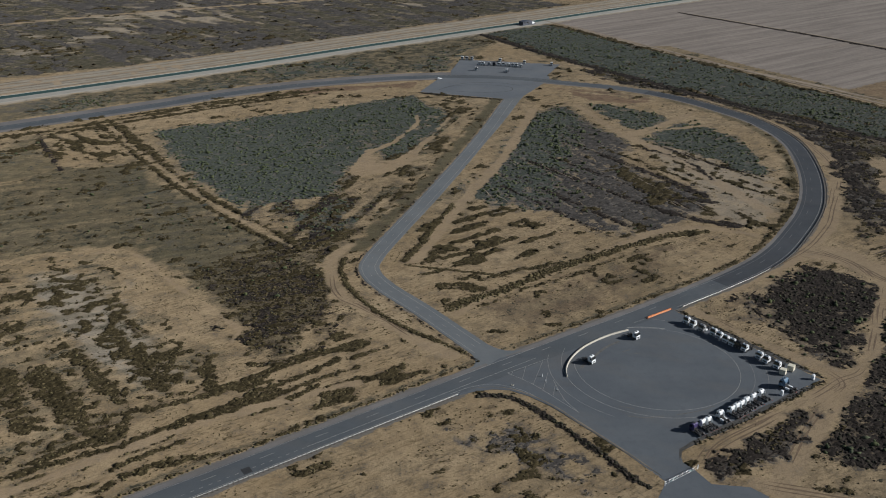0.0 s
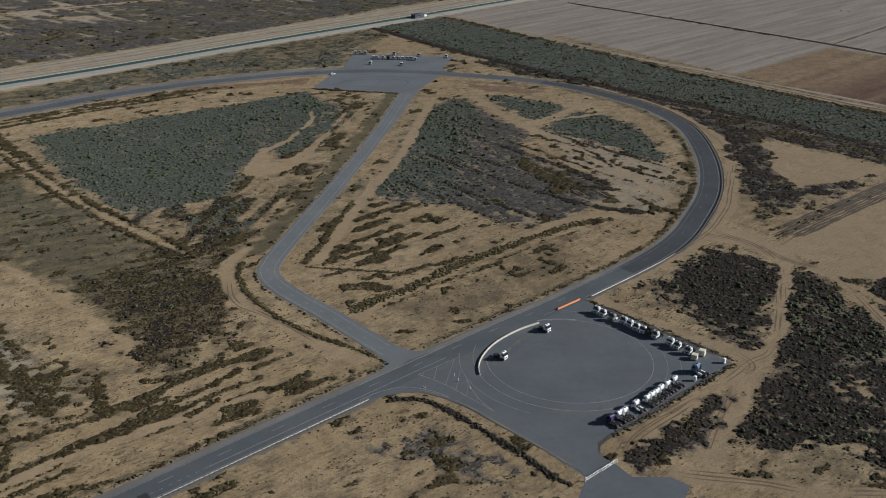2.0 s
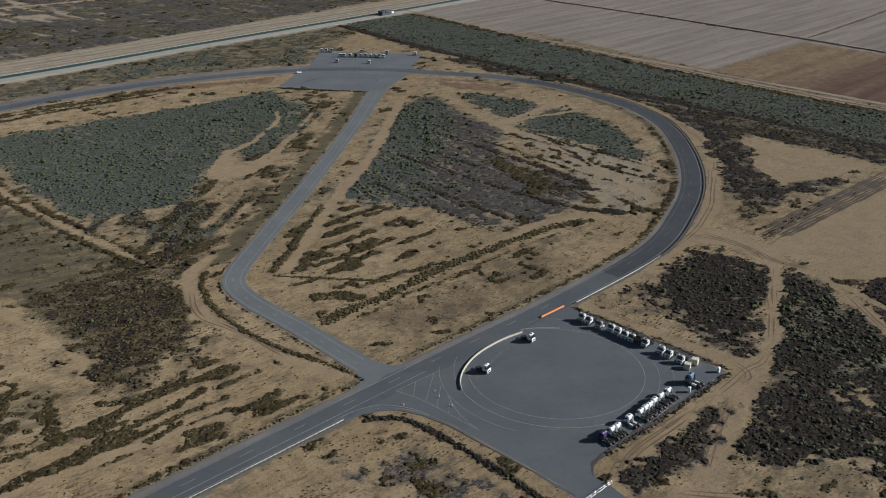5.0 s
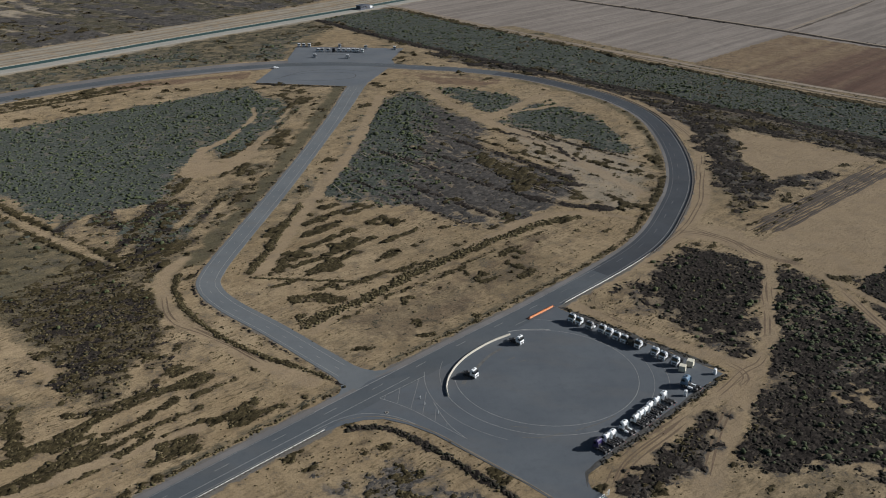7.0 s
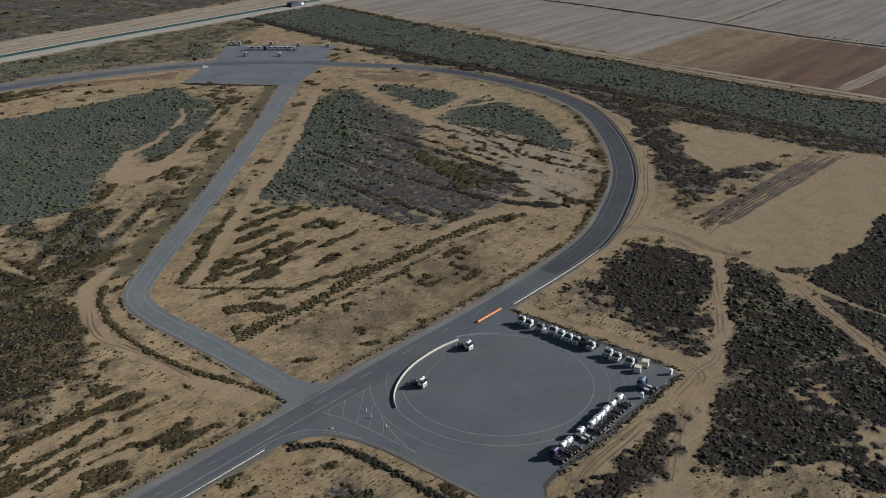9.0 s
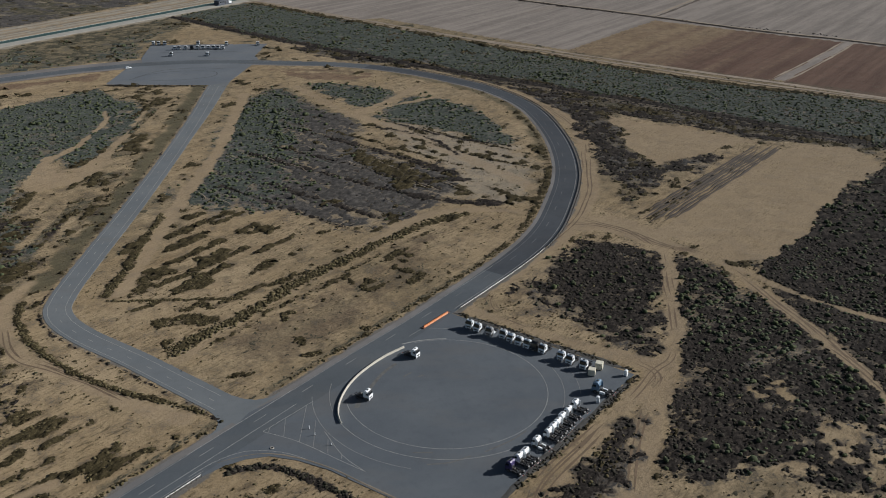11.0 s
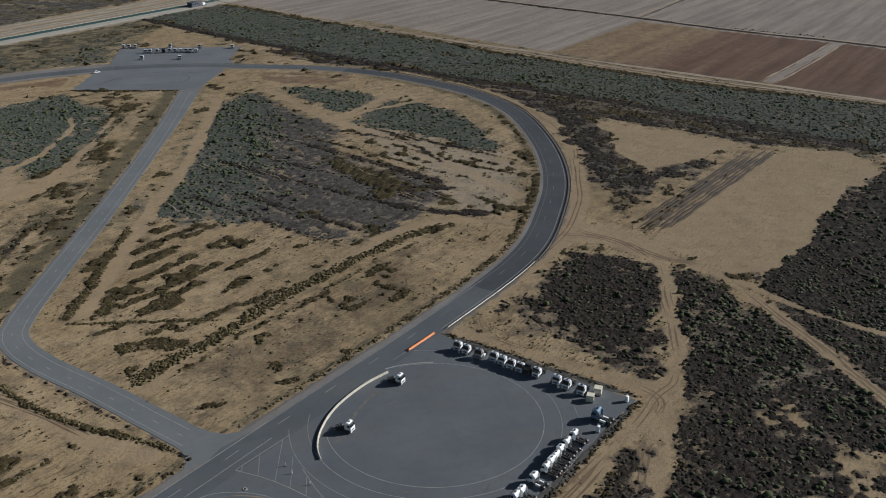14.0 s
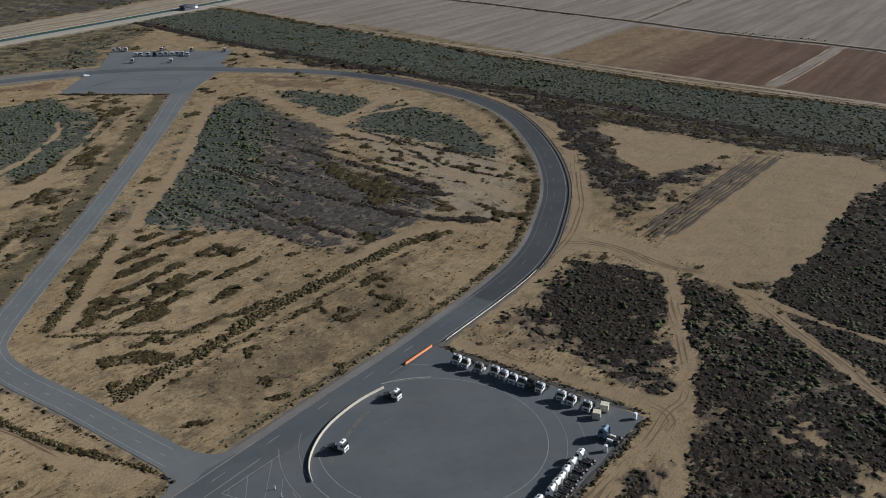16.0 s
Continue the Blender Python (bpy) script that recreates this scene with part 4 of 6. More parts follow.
def height_at(x, y):
    """Gentle unevenness, level along roads, paving and the canal."""
    dm, _ = near_line(x, y, MAIN_COARSE, 30)
    di, _ = near_line(x, y, SIDE_COARSE, 30)
    dc, _ = near_line(x, y, CANAL, 40)
    paved = inside(x, y, PAD) | inside(x, y, APRON_S) | inside(x, y, APRON_N)
    level = np.minimum(np.minimum(step01(dm, 13, 22), step01(di, 5, 12)), step01(dc, 17, 26)) * np.where(paved, 0, 1)
    return -0.02 + level * ((grain(x, y, 40, 20) - 0.5) * 0.5 + (grain(x, y, 7, 21) - 0.5) * 0.25)


gx = axis_steps([(-5000, -700, 700), (-700, -340, 24), (-340, -170, 2.6), (-170, 260, 1.2), (260, 480, 2.8), (480, 720, 5), (720, 1000, 25), (1000, 5000, 700)])
gy = axis_steps([(-5000, 0, 700), (0, 190, 15), (190, 460, 1.1), (460, 720, 1.8), (720, 1260, 3.4), (1260, 1900, 40), (1900, 5000, 500)])
GX, GY = np.meshgrid(gx, gy)
fx, fy = GX.ravel(), GY.ravel()
cover, d_main, d_side = cover_at(fx, fy)
fz = height_at(fx, fy)
nx, ny = len(gx), len(gy)
idx = np.arange(nx * ny).reshape(ny, nx)
quads = np.stack([idx[:-1, :-1], idx[:-1, 1:], idx[1:, 1:], idx[1:, :-1]], -1).reshape(-1, 4)


def bulk_mesh(name, verts, faces, material):
    me = bpy.data.meshes.new(name)
    k = faces.shape[1]
    me.vertices.add(len(verts))
    me.vertices.foreach_set("co", np.ascontiguousarray(verts, np.float32).ravel())
    me.loops.add(faces.size)
    me.loops.foreach_set("vertex_index", np.ascontiguousarray(faces, np.int32).ravel())
    me.polygons.add(len(faces))
    me.polygons.foreach_set("loop_start", np.arange(0, faces.size, k, dtype=np.int32))
    me.materials.append(material)
    me.update(calc_edges=True)
    return me


me = bulk_mesh("ground", np.c_[fx, fy, fz], quads, M_GROUND)
for name, keys in (("cover", ("green", "brown", "dark")), ("soil", ("track", "plough", "gravel")), ("tone", ("pale", "red", "weed")), ("twig", ("ash", "grass", "ash"))):
    at = me.attributes.new(name, "FLOAT_COLOR", "POINT")
    at.data.foreach_set("color", np.c_[[cover[k] for k in keys] + [np.ones(len(fx))]].T.astype(np.float32).ravel())
me.polygons.foreach_set("use_smooth", np.ones(len(quads), bool))
ground = tagged(new("ground", me), "flat sandy farmland with dry scrub and tracks", "ground", kind="structure")

# ---- roads and paved areas ----
main_len = np.r_[0, np.cumsum(np.hypot(*np.diff(MAIN[:, :2], axis=0).T))]


def wide(a, b, bend):
    """A width that opens out in the bend, and again past the far aprons."""
    first = a + (bend - a) * step01(main_len, 370, 450)
    return first + (b - first) * step01(main_len, 800, 960)


left_edge, right_edge = wide(3.0, 5.5, 4.6), wide(-6.4, -6.0, -6.6)
stretch_at = [0, int(np.searchsorted(main_len, 405)), int(np.searchsorted(main_len, 800)), len(MAIN) - 1]
lengths = []
for k, (name, mat) in enumerate((("road", M_ROAD), ("road_2", M_BEND), ("road_3", M_ROAD))):
    cut = slice(stretch_at[k], stretch_at[k + 1] + 1)
    lengths.append(tagged(ribbon(name, MAIN[cut], left_edge[cut], right_edge[cut], 0.06, mat, skirt=0.2), "dark grey asphalt road with faded white lines", "road", kind="structure"))
road = lengths[0]
shoulder = tagged(ribbon("shoulder", MAIN, wide(5.2, 10.5, 6.2), wide(2.9, 5.4, 4.5), 0.035, M_SHOULDER, skirt=0.1), "pale gravel road shoulder", "road", kind="structure")
tagged(ribbon("shoulder_2", MAIN[main_len > 900], -5.9, -16.0, 0.03, M_SHOULDER, skirt=0.1), "pale gravel road shoulder", "road", kind="structure")
side_road = tagged(ribbon("side_road", SIDE, 4.2, -5.0 - 3.0 * step01(SIDE[:, 1], 560, 690), 0.045, M_SIDE, skirt=0.2), "worn grey asphalt side road", "road", kind="structure")
pad = tagged(slab("pavement_1", PAD, 0.05, M_PAD), "broad grey asphalt parking pad with painted circles", "pavement", kind="structure")
apron_s = tagged(slab("pavement_2", APRON_S, 0.05, M_APRON), "worn grey asphalt apron", "pavement", kind="structure")
apron_n = tagged(slab("pavement_3", APRON_N, 0.04, M_APRON), "worn grey asphalt apron", "pavement", kind="structure")
water = tagged(ribbon("water", CANAL, 10.5, 1.0, 0.12, M_WATER), "narrow blue-green irrigation canal", "water", kind="structure")
ribbon("canal_lip", CANAL, 11.4, 10.4, 0.2, M_CONCRETE, water, "pale concrete canal lining", 0.3)
ribbon("canal_bank", CANAL, 1.1, -11.0, 0.16, M_BANK, water, "pale gravel canal bank", 0.4)

for way in (-1, 1):
    reach = 4.6 if way > 0 else 4.0
    outline = [(125.5 + way * a, l) for a, l in ((reach - 1, 4.6), (reach + 10, 4.6), (reach + 5.5, 5.6), (reach + 2.6, 7.8), (reach + 0.9, 11.5), (reach, 17), (reach - 1, 17))]
    tagged(slab("road_flare", [tuple(np.array([-80.0, 221.5]) + np.array([0.808, 0.589]) * a + np.array([-0.589, 0.808]) * l) for a, l in outline[::way]], 0.04, M_SIDE), "grey asphalt corner where the side road joins", "road", kind="structure")

# painted lines
RD = np.array([0.808, 0.589])
RN = np.array([-0.589, 0.808])
R0 = np.array([-80.0, 221.5])


def on_road(along, left):
    return R0 + RD * along + RN * left


def paint_line(name, pts, width, parent, material, z=0.064):
    return ribbon(name, np.array(pts, float), width / 2, -width / 2, z, material, parent)


def arc(radius, a, b, centre=(76.1, 294.5)):
    t = np.radians(np.linspace(a, b, max(8, int(abs(b - a) / 2.5))))
    return np.c_[centre[0] + radius * np.cos(t), centre[1] + radius * np.sin(t)]


cum = main_len
road_n = normals2(MAIN[:, :2])


def along_main(start, stop, left, step=2.0):
    s = np.linspace(start, stop, max(2, int((stop - start) / step)))
    at = np.c_[np.interp(s, cum, MAIN[:, 0]), np.interp(s, cum, MAIN[:, 1])]
    nn = np.c_[np.interp(s, cum, road_n[:, 0]), np.interp(s, cum, road_n[:, 1])]
    return at + nn * left


ROAD_START = float(np.hypot(MAIN[0, 0] + 80, MAIN[0, 1] - 221.5))  # length before the origin of the straight
for k in range(-7, 60):
    a = ROAD_START + 10.5 + 19.0 * k
    if 0 < a < cum[-1] - 8 and not (560 < a - ROAD_START < 660):
        paint_line("lane_dash", along_main(a, a + 4.7, -0.1), 0.2, road, M_GHOST if a - ROAD_START > 215 else M_FAINT)
paint_line("edge_line", along_main(ROAD_START + 44, ROAD_START + 138, -3.15), 0.18, road, M_LINE)
paint_line("edge_line", along_main(0, ROAD_START + 104, 2.7), 0.16, road, M_FAINT)
paint_line("edge_line", along_main(ROAD_START + 104, ROAD_START + 143, 2.9), 0.2, road, M_LINE)
paint_line("edge_line", along_main(ROAD_START + 143, ROAD_START + 250, 2.8), 0.18, road, M_FAINT)
paint_line("edge_line", along_main(ROAD_START + 250, ROAD_START + 620, 2.8), 0.18, road, M_GHOST)
paint_line("edge_line", along_main(0, ROAD_START + 102, -5.6), 0.2, road, M_FAINT)
paint_line("edge_line", along_main(ROAD_START + 212, ROAD_START + 640, -5.2), 0.2, road, M_FAINT)
paint_line("edge_line", along_main(ROAD_START + 700, cum[-1] - 5, -3.4), 0.2, road, M_FAINT)
for k in range(-8, 16):
    paint_line("lane_dot", along_main(ROAD_START + 0.3 + 2.8 * k, ROAD_START + 1.4 + 2.8 * k, -3.2, 0.5), 0.18, road, M_FAINT)
patch = mesh_object("asphalt_patch", [(*on_road(a, l), 0.066) for a, l in ((22, -4.9), (24.8, -4.9), (25, -1.9), (22.1, -1.8))], [(0, 1, 2, 3)], M_PATCH, road, "square dark asphalt repair")
paint_line("edge_line", beside(SIDE, 2.9, 0.045, 0.97), 0.17, side_road, M_LINE, 0.05)
paint_line("edge_line", beside(SIDE, -2.9, 0.055, 0.97), 0.17, side_road, M_LINE, 0.05)
scum = np.r_[0, np.cumsum(np.hypot(*np.diff(SIDE[:, :2], axis=0).T))]
for k in range(70):
    a = 22 + 9.6 * k
    if a < scum[-1] - 14:
        s = np.linspace(a, a + 2.2, 3)
        paint_line("lane_dash", np.c_[np.interp(s, scum, SIDE[:, 0]), np.interp(s, scum, SIDE[:, 1])], 0.17, side_road, M_LINE, 0.05)
for pts in ([(-4, 722), (10, 735), (32, 738), (52, 730), (50, 716), (30, 712), (10, 716)], [(0, 728), (18, 744), (42, 745), (60, 736)], [(20, 806), (45, 800), (75, 793)]):
    paint_line("tyre_mark", smooth_line(pts), 0.9, apron_s, M_TYREMARK, 0.054)
for off in (4.9, -5.6):
    paint_line("road_edge", along_main(ROAD_START + 700, ROAD_START + 800, off), 0.7, apron_s, M_TYREMARK, 0.066)
for pts, w in (([(52, 297), (56, 303), (61, 309), (66, 313)], 1.1), ([(49, 293), (52, 299)], 1.4), ([(66, 305), (69, 306.5)], 0.5), ([(70, 303.5), (72, 304)], 0.4),
               ([(60, 262), (66, 261), (72, 262)], 0.5), ([(76, 262.5), (84, 265), (90, 268)], 0.45), ([(58, 268), (63, 266.5)], 0.4)):
    paint_line("scuff_mark", smooth_line(pts, 1.0), w, pad, M_SCUFF, 0.056)
# circles and the hatched island on the pad
paint_line("ring_line", arc(29.2, -184, 92), 0.16, pad, M_LINE)
paint_line("ring_line", arc(33.8, -203, -178), 0.14, pad, M_FAINT)
paint_line("ring_line", arc(33.8, -177, -78), 0.16, pad, M_LINE)
paint_line("ring_line", arc(34.0, -70, 14), 0.14, pad, M_FAINT)
paint_line("ring_line", arc(38.6, -22, 12), 0.14, pad, M_FAINT)
paint_line("ring_line", arc(29.9, 72, 100), 0.45, pad, M_LINE)
paint_line("ring_line", arc(38.7, -192, -122), 0.16, pad, M_FAINT)
paint_line("hatch_line", [(22.4, 289.6), (38.1, 300.1)], 0.16, pad, M_LINE)
paint_line("hatch_line", smooth_line([(22.4, 289.6), (28.9, 283.9), (33.6, 278.5), (37.3, 273.4), (44.5, 263.9)]), 0.16, pad, M_LINE)
paint_line("hatch_line", smooth_line([(38.2, 284.5), (39.7, 275.6), (41.3, 270.2), (44.5, 263.9)]), 0.16, pad, M_LINE)
for a, b in (((24.5, 291), (23.8, 288.8)), ((29.4, 294.7), (27.4, 285.7)), ((36, 298.9), (30.9, 282)), ((36.9, 290.3), (34, 278.6)), ((38.4, 281), (37, 274.5)), ((40.3, 273), (39.9, 271.1))):
    paint_line("hatch_line", [a, b], 0.15, pad, M_FAINT)
paint_line("kerb_line", smooth_line([(2, 275.6), (8, 279.6), (14.5, 281.9), (18.7, 281.7), (23.5, 280), (27.7, 277.3), (31, 274)]), 0.18, pad, M_LINE)
paint_line("bay_line", [(80.2, 331.9), (74.5, 328.2)], 0.15, pad, M_FAINT)
paint_line("bay_line", [(82, 331.5), (90, 328.5)], 0.15, pad, M_FAINT)


# ---- solid shapes ----
def block(sx, sy, sz, at=(0, 0, 0), bevel=0.0, turn=(0, 0, 0)):
    """A box centred at the point, standing with its middle there."""
    bm = bmesh.new()
    bmesh.ops.create_cube(bm, size=1, matrix=pose(*at, *turn) @ Matrix.Diagonal((sx, sy, sz, 1)))
    if bevel:
        bmesh.ops.bevel(bm, geom=bm.edges[:], offset=bevel, segments=1, affect="EDGES")
    return bm


def extrude_side(profile, width, bevel=0.0):
    """A side view (x, z) drawn out across y."""
    bm = bmesh.new()
    a = [bm.verts.new((x, -width / 2, z)) for x, z in profile]
    b = [bm.verts.new((x, width / 2, z)) for x, z in profile]
    bm.faces.new(a)
    bm.faces.new(b[::-1])
    for i in range(len(a)):
        j = (i + 1) % len(a)
        bm.faces.new((a[j], a[i], b[i], b[j]))
    bmesh.ops.recalc_face_normals(bm, faces=bm.faces[:])
    if bevel:
        bmesh.ops.bevel(bm, geom=bm.edges[:], offset=bevel, segments=2, affect="EDGES")
    return bm


def drum(radius, width, at, axis="y", sides=16):
    bm = bmesh.new()
    turn = {"y": (90, 0, 0), "x": (0, 90, 0), "z": (0, 0, 0)}[axis]
    bmesh.ops.create_cone(bm, cap_ends=True, segments=sides, radius1=radius, radius2=radius, depth=width, matrix=pose(*at, *turn))
    return bm


def ring(r_out, r_in, width, at, sides=18):
    """A tyre: an open ring with rounded shoulders, its axle along y."""
    bm = bmesh.new()
    section = [(r_in, -width / 2), (r_out - 0.05, -width / 2), (r_out, -width / 2 + 0.06), (r_out, width / 2 - 0.06), (r_out - 0.05, width / 2), (r_in, width / 2)]
    rows = []
    for i in range(sides):
        a = 2 * math.pi * i / sides
        rows.append([bm.verts.new((at[0] + r * math.cos(a), at[1] + y, at[2] + r * math.sin(a))) for r, y in section])
    for i in range(sides):
        p, q = rows[i], rows[(i + 1) % sides]
        for j in range(len(section)):
            k = (j + 1) % len(section)
            bm.faces.new((p[j], p[k], q[k], q[j]))
    bmesh.ops.recalc_face_normals(bm, faces=bm.faces[:])
    return bm


# ---- truck tractors ----
def make_truck(label, paint, fairing, visor):
    """A cab-over truck tractor, its front towards +x."""
    t = tagged(new("truck"), label, "truck")
    t.scale = (0.88, 0.88, 0.88)
    cab = part("cab", extrude_side([(1.15, 0.95), (1.13, 2.95), (1.2, 3.42), (1.42, 3.6), (1.95, 3.56), (2.38, 3.36), (2.62, 3.1), (2.88, 2.3), (3.02, 1.7), (3.04, 0.9), (2.55, 0.9), (2.40, 1.12), (1.45, 1.12), (1.35, 0.95)], 2.42, 0.09), paint, t)
    part("windscreen", extrude_side([(2.58, 3.06), (2.66, 3.08), (2.955, 2.1), (2.86, 2.05)], 2.26), M_GLASS, cab, "dark windscreen")
    part("sun_visor", extrude_side([(2.44, 3.32), (2.5, 3.36), (2.84, 3.12), (2.81, 3.06)], 2.2, 0.01), visor, cab)
    for s in (-1, 1):
        part("side_window", extrude_side([(1.75, 2.1), (1.75, 2.85), (2.5, 2.85), (2.72, 2.15)], 0.02), M_GLASS, cab, "dark side window").location = (0, 1.222 * s, 0)
        part("mirror", block(0.16, 0.2, 0.75, (2.72, 1.42 * s, 2.35), 0.03), M_BLACK, cab)
        part("door_handle", block(0.22, 0.03, 0.06, (1.75, 1.235 * s, 1.8), 0.008), M_BLACK, cab)
        part("headlight", block(0.08, 0.42, 0.24, (3.02, 0.88 * s, 0.86), 0.02), M_LAMP, t, "clear headlight")
        part("step", block(0.55, 0.12, 0.5, (2.72, 1.16 * s, 0.62), 0.03), M_BLACK, t)
        part("frame_rail", block(5.2, 0.09, 0.27, (-0.35, 0.4 * s, 0.92)), M_BLACK, t)
        part("fairing", extrude_side([(-0.75, 0.42), (-0.75, 1.02), (0.70, 1.12), (0.78, 0.42)], 0.5, 0.04), fairing, t).location = (0, 0.95 * s, 0)
        part("mudguard", extrude_side([(-2.28, 1.02), (-2.05, 1.22), (-1.15, 1.22), (-0.92, 1.02), (-0.98, 0.98), (-1.2, 1.15), (-2.0, 1.15), (-2.22, 0.98)], 0.55), M_BLACK, t).location = (0, 0.92 * s, 0)
        part("tail_light", block(0.07, 0.4, 0.13, (-2.98, 0.8 * s, 0.86), 0.015), M_TAIL, t, "red tail light")
        front = part("wheel", ring(0.5, 0.29, 0.3, (1.92, 1.06 * s, 0.5)), M_TYRE, t)
        part("rim", drum(0.29, 0.2, (1.92, 1.07 * s, 0.5)), M_STEEL, front, "steel rim")
        rear = part("wheel", ring(0.5, 0.29, 0.58, (-1.6, 0.93 * s, 0.5)), M_TYRE, t)
        part("rim", drum(0.29, 0.34, (-1.6, 0.95 * s, 0.5)), M_STEEL, rear, "steel rim")
    part("grille", block(0.05, 1.5, 0.5, (3.02, 0, 1.2), 0.02), M_BLACK, cab, "black grille")
    part("bumper", extrude_side([(2.62, 0.38), (2.62, 0.88), (3.06, 0.88), (3.10, 0.5), (3.0, 0.38)], 2.44, 0.05), paint, t)
    part("roof_hatch", block(0.55, 0.7, 0.08, (1.8, 0, 3.6), 0.02), M_BLACK, cab, "dark roof hatch")
    part("lower_grille", block(0.05, 1.2, 0.22, (3.09, 0, 0.62), 0.015), M_BLACK, t, "black lower grille")
    for s in (-1, 1):
        part("corner_deflector", extrude_side([(2.7, 0.95), (2.74, 2.0), (2.9, 1.98), (3.0, 1.65), (3.0, 0.95)], 0.12, 0.03), paint, cab).location = (0, 1.18 * s, 0)
        part("side_deflector", extrude_side([(0.72, 1.2), (0.8, 3.0), (1.14, 3.2), (1.14, 1.2)], 0.06, 0.02), paint, cab).location = (0, 1.16 * s, 0)
    part("cab_back", block(0.05, 1.5, 0.9, (1.11, 0, 1.6), 0.01), M_BLACK, cab)
    part("fifth_wheel", drum(0.48, 0.1, (-1.45, 0, 1.17), "z"), M_DARKSTEEL, t, "greasy black coupling plate")
    part("cross_member", block(0.14, 2.3, 0.16, (-2.92, 0, 0.86), 0.02), M_BLACK, t)
    part("axle", drum(0.09, 1.9, (-1.6, 0, 0.5)), M_DARKSTEEL, t)
    part("axle", drum(0.09, 1.9, (1.92, 0, 0.5)), M_DARKSTEEL, t)
    part("gearbox", block(2.0, 0.7, 0.55, (1.5, 0, 0.85), 0.06), M_DARKSTEEL, t)
    part("deck_plate", block(0.9, 0.72, 0.04, (-0.05, 0, 1.08)), M_DARKSTEEL, t)
    part("air_tank", drum(0.17, 0.8, (0.45, 0, 1.3)), M_DARKSTEEL, t)
    return t


white_truck = make_truck("white cab-over truck tractor parked on asphalt", M_WHITE, M_BLACK, M_BLACK)
fair_truck = make_truck("white truck tractor with long white side fairings", M_WHITE, M_WHITE, M_WHITE)
plain_truck = make_truck("white truck tractor with black chassis on asphalt", M_WHITE, M_BLACK, M_WHITE)
grey_truck = make_truck("silver-grey truck tractor parked among white ones", M_SILVER, M_WHITE, M_BLACK)
black_truck = make_truck("black truck tractor parked beside white ones", M_BLACK, M_BLACK, M_BLACK)
blue_truck = make_truck("blue high-roofed truck tractor with white fairings", M_BLUE, M_WHITE, M_BLUE)
violet_truck = make_truck("dark violet truck tractor at the row's end", M_VIOLET, M_BLACK, M_BLACK)
used = set()


def park(master, roof, facing, group, turn=0.0, label=""):
    """Stand a truck with the middle of its cab roof over a point."""
    a = math.degrees(math.atan2(facing[1], facing[0])) + turn
    f = Vector((math.cos(radians(a)), math.sin(radians(a))))
    m = pose(roof[0] - 1.72 * f.x, roof[1] - 1.72 * f.y, 0.05, 0, 0, a)
    if master.name in used:
        t = copy_thing(master, m)
    else:
        used.add(master.name)
        t = master
        t.matrix_basis = m @ Matrix.Diagonal((*t.scale, 1))
    return tagged(t, label, group=group)


SW, NW, FAR = (-0.805, -0.593), (-0.567, 0.824), (-0.23, -0.97)
W, P, G, B = white_truck, plain_truck, grey_truck, black_truck
for who, x, y, turn in ((W, 94.8, 327.2, 2), (W, 96.5, 324.4, -1), (G, 99.1, 320.6, 4), (W, 102.7, 317.5, 1), (P, 104.2, 314.8, -2), (W, 105.8, 311.9, 0),
                        (W, 107.5, 309.4, 2), (B, 109.2, 307.4, 0), (W, 110.9, 305.1, -3), (P, 114.6, 299.5, 1), (W, 116.1, 296.4, -2), (W, 118.7, 292.4, 2)):
    park(who, (x, y), SW, "trucks along the pad's edge", turn)
for who, x, y, turn in ((P, 106.8, 273.4, 1), (W, 103.4, 270.9, -1), (P, 100.5, 268.6, 2), (W, 98.3, 266.6, 0), (P, 96.3, 265.0, -2), (W, 94.1, 263.3, 1),
                        (fair_truck, 89.6, 260.6, -1), (P, 84.7, 256.8, 2), (W, 82.5, 255.5, 0), (violet_truck, 79.4, 253.3, -2)):
    park(who, (x, y), NW, "trucks along the pad's edge", turn)
blue_truck.scale = (1.08, 1.08, 1.04)
park(blue_truck, (117.0, 279.5), NW, "trucks along the pad's edge", 6)
park(W, (53.2, 296.3), (0.72, -0.69), "trucks beside the curved barrier")
park(W, (72.7, 314.7), (0.66, -0.75), "trucks beside the curved barrier")
for who, x, y in ((P, 16.4, 835.5), (W, 20.2, 834.7), (W, 24.8, 833.5), (W, 49.4, 826.6), (P, 31.0, 812.5), (W, 34.0, 811.8), (W, 38.9, 810.8), (B, 43.3, 809.5),
                  (W, 47.5, 808.8), (W, 51.4, 808.0), (P, 55.3, 807.0), (W, 59.0, 806.2), (W, 62.3, 805.4), (P, 65.8, 802.8), (W, 70.1, 818.0), (P, 93.0, 810.0), (W, 27.2, 790.5), (P, 52.5, 783.0)):
    park(who, (x, y), FAR, "trucks on the far apron")


